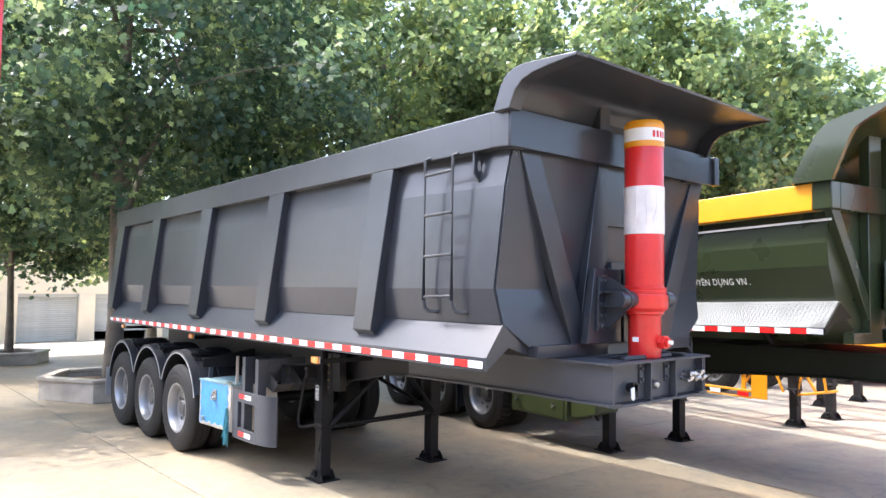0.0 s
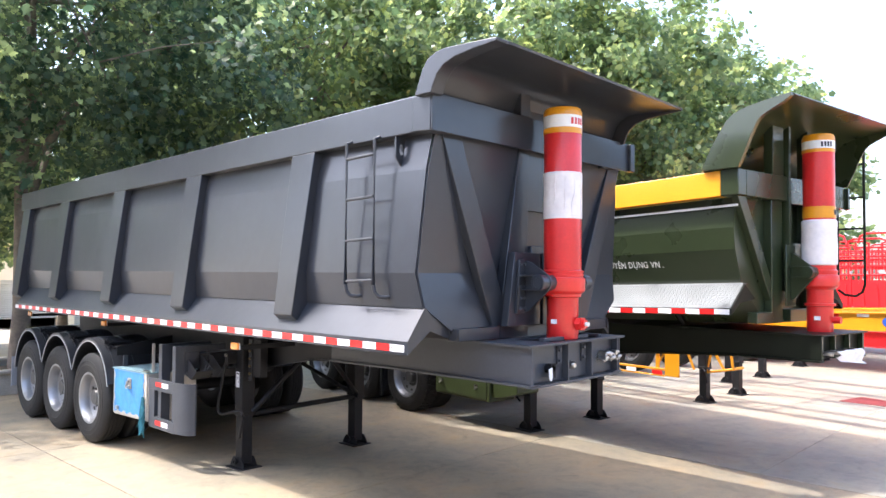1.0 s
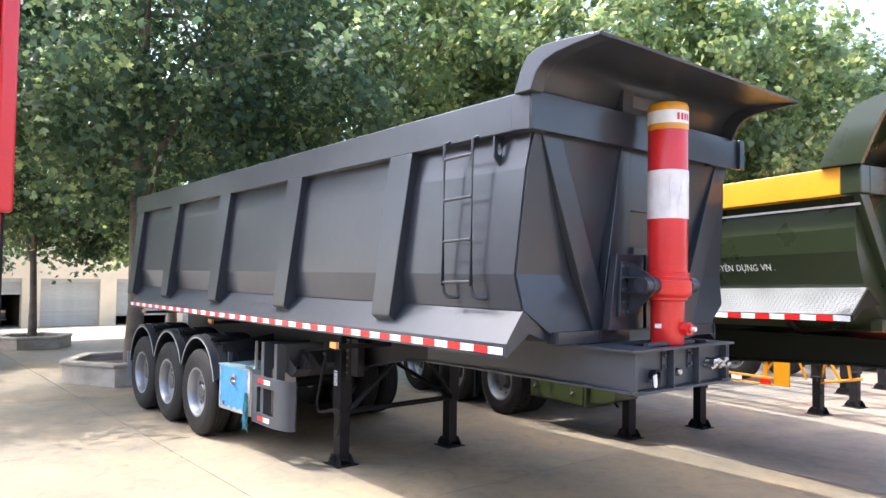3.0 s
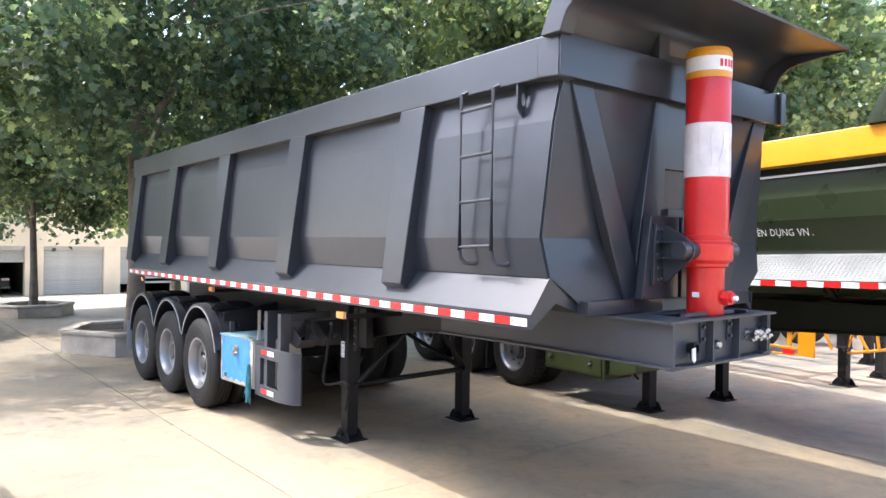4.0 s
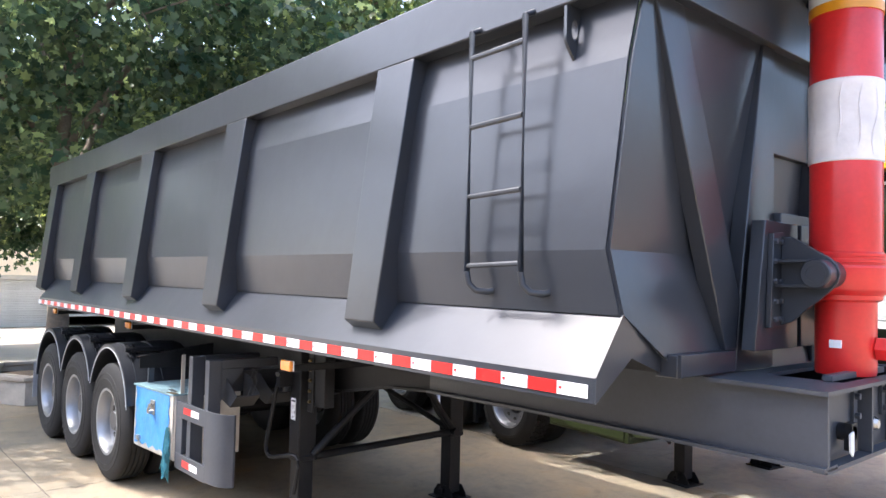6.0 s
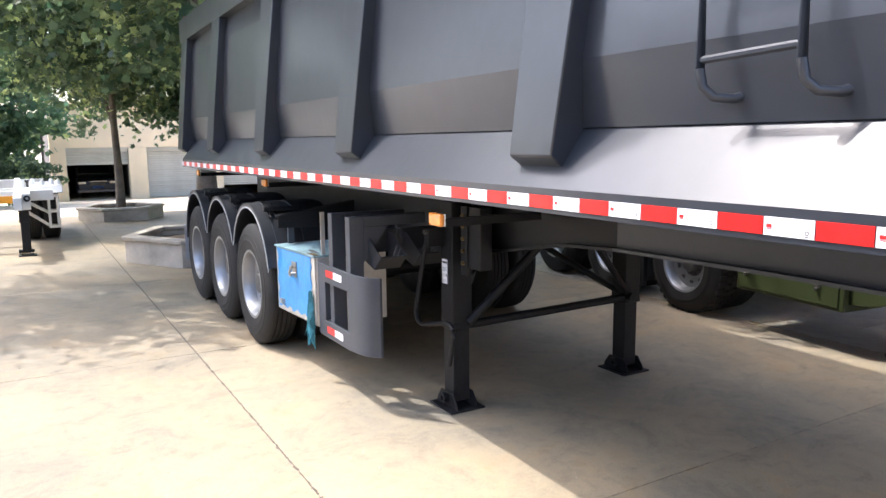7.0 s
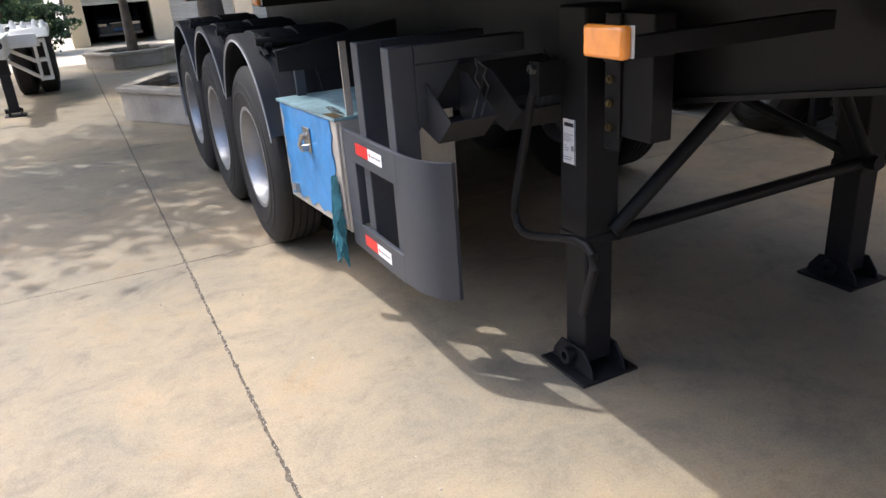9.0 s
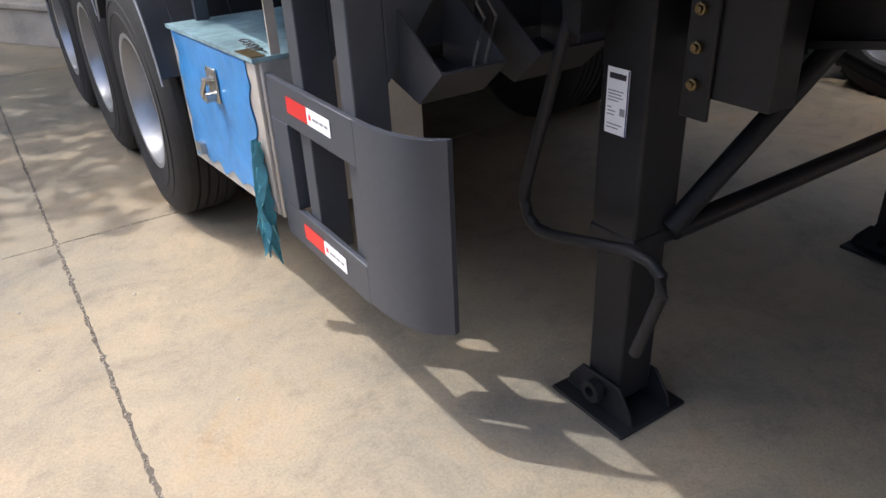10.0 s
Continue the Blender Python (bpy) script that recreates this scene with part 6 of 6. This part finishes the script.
def tree(x, y, z, height, crown, count, seed, mat=LEAF, size=0.2, trunk=0.15, clear=2.6, fine=False, name="plane_tree", label="leafy plane tree with lobed leaves and pale trunk", group="plane trees"):
    """Tapered trunk, limbs, twigs that end in clumps, and leaves round the clumps."""
    rng = np.random.default_rng(seed)
    root = thing(name, (x, y, z), label, "tree", group=group, local=True)
    cx, cy, cz, rx, ry, rz = crown
    g = Geo()
    pts = [(0, 0, 0.0)]
    for i in range(1, 8):
        pts.append((0.10 * math.sin(i * 1.3 + seed) * i / 7, 0.08 * math.cos(i * 1.7 + seed) * i / 7, height * 0.75 * i / 7))
    g.tube(pts, [trunk * 1.25] + [trunk * (1 - 0.11 * i) for i in range(1, 8)], 12)
    tips = []
    reach = min(1.0, rx / 3.0)
    for i in range(13):
        a = i * 2.399 + seed
        h0 = clear + (height * 0.72 - clear) * (i / 13)
        t = rng.uniform(0.62, 0.95)
        e = np.array([cx + rx * t * math.cos(a) * 0.8, cy + ry * t * math.sin(a) * 0.8, min(cz + rz * rng.uniform(-0.35, 0.75), h0 + 3.4)])
        s = np.array([0, 0, h0])
        mid = s * 0.5 + e * 0.5 + np.array([0, 0, rng.uniform(0.2, 0.6) * reach])
        r0 = trunk * 0.5 * (1 - 0.4 * i / 13)
        g.tube([tuple(s), tuple(s * 0.75 + mid * 0.25), tuple(mid), tuple(e)], [r0, r0 * 0.85, r0 * 0.55, r0 * 0.2], 7)
        for q in range(4):
            f = e * (0.45 + 0.15 * q) + s * (0.55 - 0.15 * q)
            o = f + rng.normal(size=3) * np.array([1.0, 1.0, 0.5]) * reach
            g.tube([tuple(f), tuple((f + o) / 2 + np.array([0, 0, 0.08])), tuple(o)], [r0 * 0.3, r0 * 0.2, r0 * 0.08], 5)
            tips.append(o)
        tips.append(e)
    part("trunk", g, BARK, root, sharp=60)
    nc = max(60, count // 85)
    d = rng.normal(size=(nc, 3))
    d /= np.linalg.norm(d, axis=1)[:, None]
    rr = rng.uniform(0.25, 1.0, nc) ** 0.45
    wob = 1 + 0.22 * np.sin(d[:, 0] * 5 + seed) * np.cos(d[:, 1] * 4 - seed) + 0.15 * np.sin(d[:, 2] * 7 + 2 * seed)
    K = np.stack([cx + d[:, 0] * rx * rr * wob, cy + d[:, 1] * ry * rr * wob, cz + d[:, 2] * rz * rr * wob], 1)
    K = K[K[:, 2] > clear]
    K = np.concatenate([K, np.array(tips)[:, :3]], 0)
    per = max(8, count // len(K))
    P = np.repeat(K, per, 0)
    off = rng.normal(size=P.shape) * np.array([0.31, 0.31, 0.21]) * reach * np.repeat(rng.uniform(0.6, 1.35, len(K)), per)[:, None]
    P = P + off
    P[:, 2] -= 0.25 * (off[:, 0] ** 2 + off[:, 1] ** 2)
    outw = P - np.array([cx, cy, cz])
    outw /= np.linalg.norm(outw, axis=1)[:, None] + 1e-9
    tilt = np.repeat(rng.normal(size=K.shape) * 0.45, per, 0)
    N = outw * 0.45 + np.array([0, 0, 0.38]) + tilt * 1.2 + rng.normal(size=P.shape) * 0.75
    N /= np.linalg.norm(N, axis=1)[:, None]
    S = size * rng.uniform(0.55, 1.25, len(P))
    keep = P[:, 2] > clear - 0.45
    me = leaf_mesh("crown", P[keep], N[keep], S[keep], mat, rng, fine)
    ob = shared("crown", me, root)
    tagged(ob, "dense clumps of lobed green leaves", kind="stuff")
    return root


tree(4.56, 15.17, 0.2, 11.5, (0.5, 0.3, 6.6, 4.3, 4.3, 4.5), 41000, 1, size=0.16, trunk=0.17, clear=2.9, fine=True)
tree(4.08, 22.6, 0.12, 10.5, (0.1, 0.2, 5.8, 3.8, 3.7, 4.0), 43000, 2, size=0.155, trunk=0.10, clear=1.95, fine=True)
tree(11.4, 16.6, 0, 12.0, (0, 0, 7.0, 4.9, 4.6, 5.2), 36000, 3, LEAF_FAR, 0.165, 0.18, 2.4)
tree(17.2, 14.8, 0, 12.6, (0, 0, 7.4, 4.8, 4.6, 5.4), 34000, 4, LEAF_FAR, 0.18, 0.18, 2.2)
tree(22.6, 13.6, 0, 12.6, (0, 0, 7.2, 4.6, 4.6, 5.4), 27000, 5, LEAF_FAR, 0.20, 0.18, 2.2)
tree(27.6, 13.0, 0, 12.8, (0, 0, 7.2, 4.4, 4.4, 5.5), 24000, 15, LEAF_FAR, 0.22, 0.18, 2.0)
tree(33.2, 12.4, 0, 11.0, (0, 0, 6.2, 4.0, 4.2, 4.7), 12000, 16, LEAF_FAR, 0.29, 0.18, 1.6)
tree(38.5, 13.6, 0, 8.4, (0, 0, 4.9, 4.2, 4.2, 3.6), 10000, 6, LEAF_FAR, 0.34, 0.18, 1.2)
# Added tree outside the view, set only to cast dapple on the slabs.
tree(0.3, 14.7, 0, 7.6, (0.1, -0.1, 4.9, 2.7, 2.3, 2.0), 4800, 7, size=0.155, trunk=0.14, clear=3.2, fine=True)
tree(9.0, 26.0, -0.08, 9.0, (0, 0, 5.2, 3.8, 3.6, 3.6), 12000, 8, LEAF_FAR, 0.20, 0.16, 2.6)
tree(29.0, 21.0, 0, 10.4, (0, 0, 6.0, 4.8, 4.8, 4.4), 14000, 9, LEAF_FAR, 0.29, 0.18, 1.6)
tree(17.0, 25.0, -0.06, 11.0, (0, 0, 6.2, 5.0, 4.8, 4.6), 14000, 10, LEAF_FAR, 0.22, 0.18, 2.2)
# dark shrubs and trees beyond the garage's end
tree(1.0, 33.8, -0.36, 7.4, (0, 0, 3.8, 2.4, 2.2, 3.7), 13000, 11, LEAF_HEDGE, 0.2, 0.14, 0.5, name="evergreen_tree", label="dark dense evergreen tree behind the yard", group="evergreens")
tree(-2.8, 34.0, -0.36, 8.0, (0, 0, 4.2, 2.6, 2.6, 4.0), 11000, 12, LEAF_HEDGE, 0.2, 0.14, 0.5, name="evergreen_tree", label="dark dense evergreen tree behind the yard", group="evergreens")
tree(-7.0, 36.0, -0.44, 9.0, (0, 0, 4.8, 3.4, 3.0, 4.4), 11000, 13, LEAF_HEDGE, 0.24, 0.14, 0.5, name="evergreen_tree", label="dark dense evergreen tree behind the yard", group="evergreens")
tree(2.15, 31.2, -0.26, 1.7, (0, 0, 0.95, 0.85, 0.9, 0.8), 6000, 14, LEAF, 0.10, 0.03, 0.12, name="shrub", label="low bright green shrub", group="shrubs")

# ---- yard slabs ----
SX = [-6.83, -1.83, 3.17, 8.15, 13.15, 18.15, 23.15]
rng = random.Random(3)
joint = Geo()
for i in range(len(SX) - 1):
    shift = 0.0 if i < 3 else -2.6
    for j in range(-4, 5):
        y0 = 5.70 + 3.79 * j + shift
        y1 = min(y0 + 3.79, 23.8)
        if y0 > 23:
            continue
        part("slab", slab(SX[i], SX[i + 1], y0, y1, rng), CONCRETE if i < 3 else CONCRETE_LIFTED, ground)
        joint.box(SX[i] + 0.05, SX[i + 1] - 0.05, y0 - 0.04, y0 + 0.04, -0.030, -0.003)
for x in SX:
    joint.box(x - 0.045, x + 0.045, -12.0, 23.8, -0.031, -0.0025)
part("joint_filler", joint, JOINT, ground, "dirt-filled joints between the slabs")
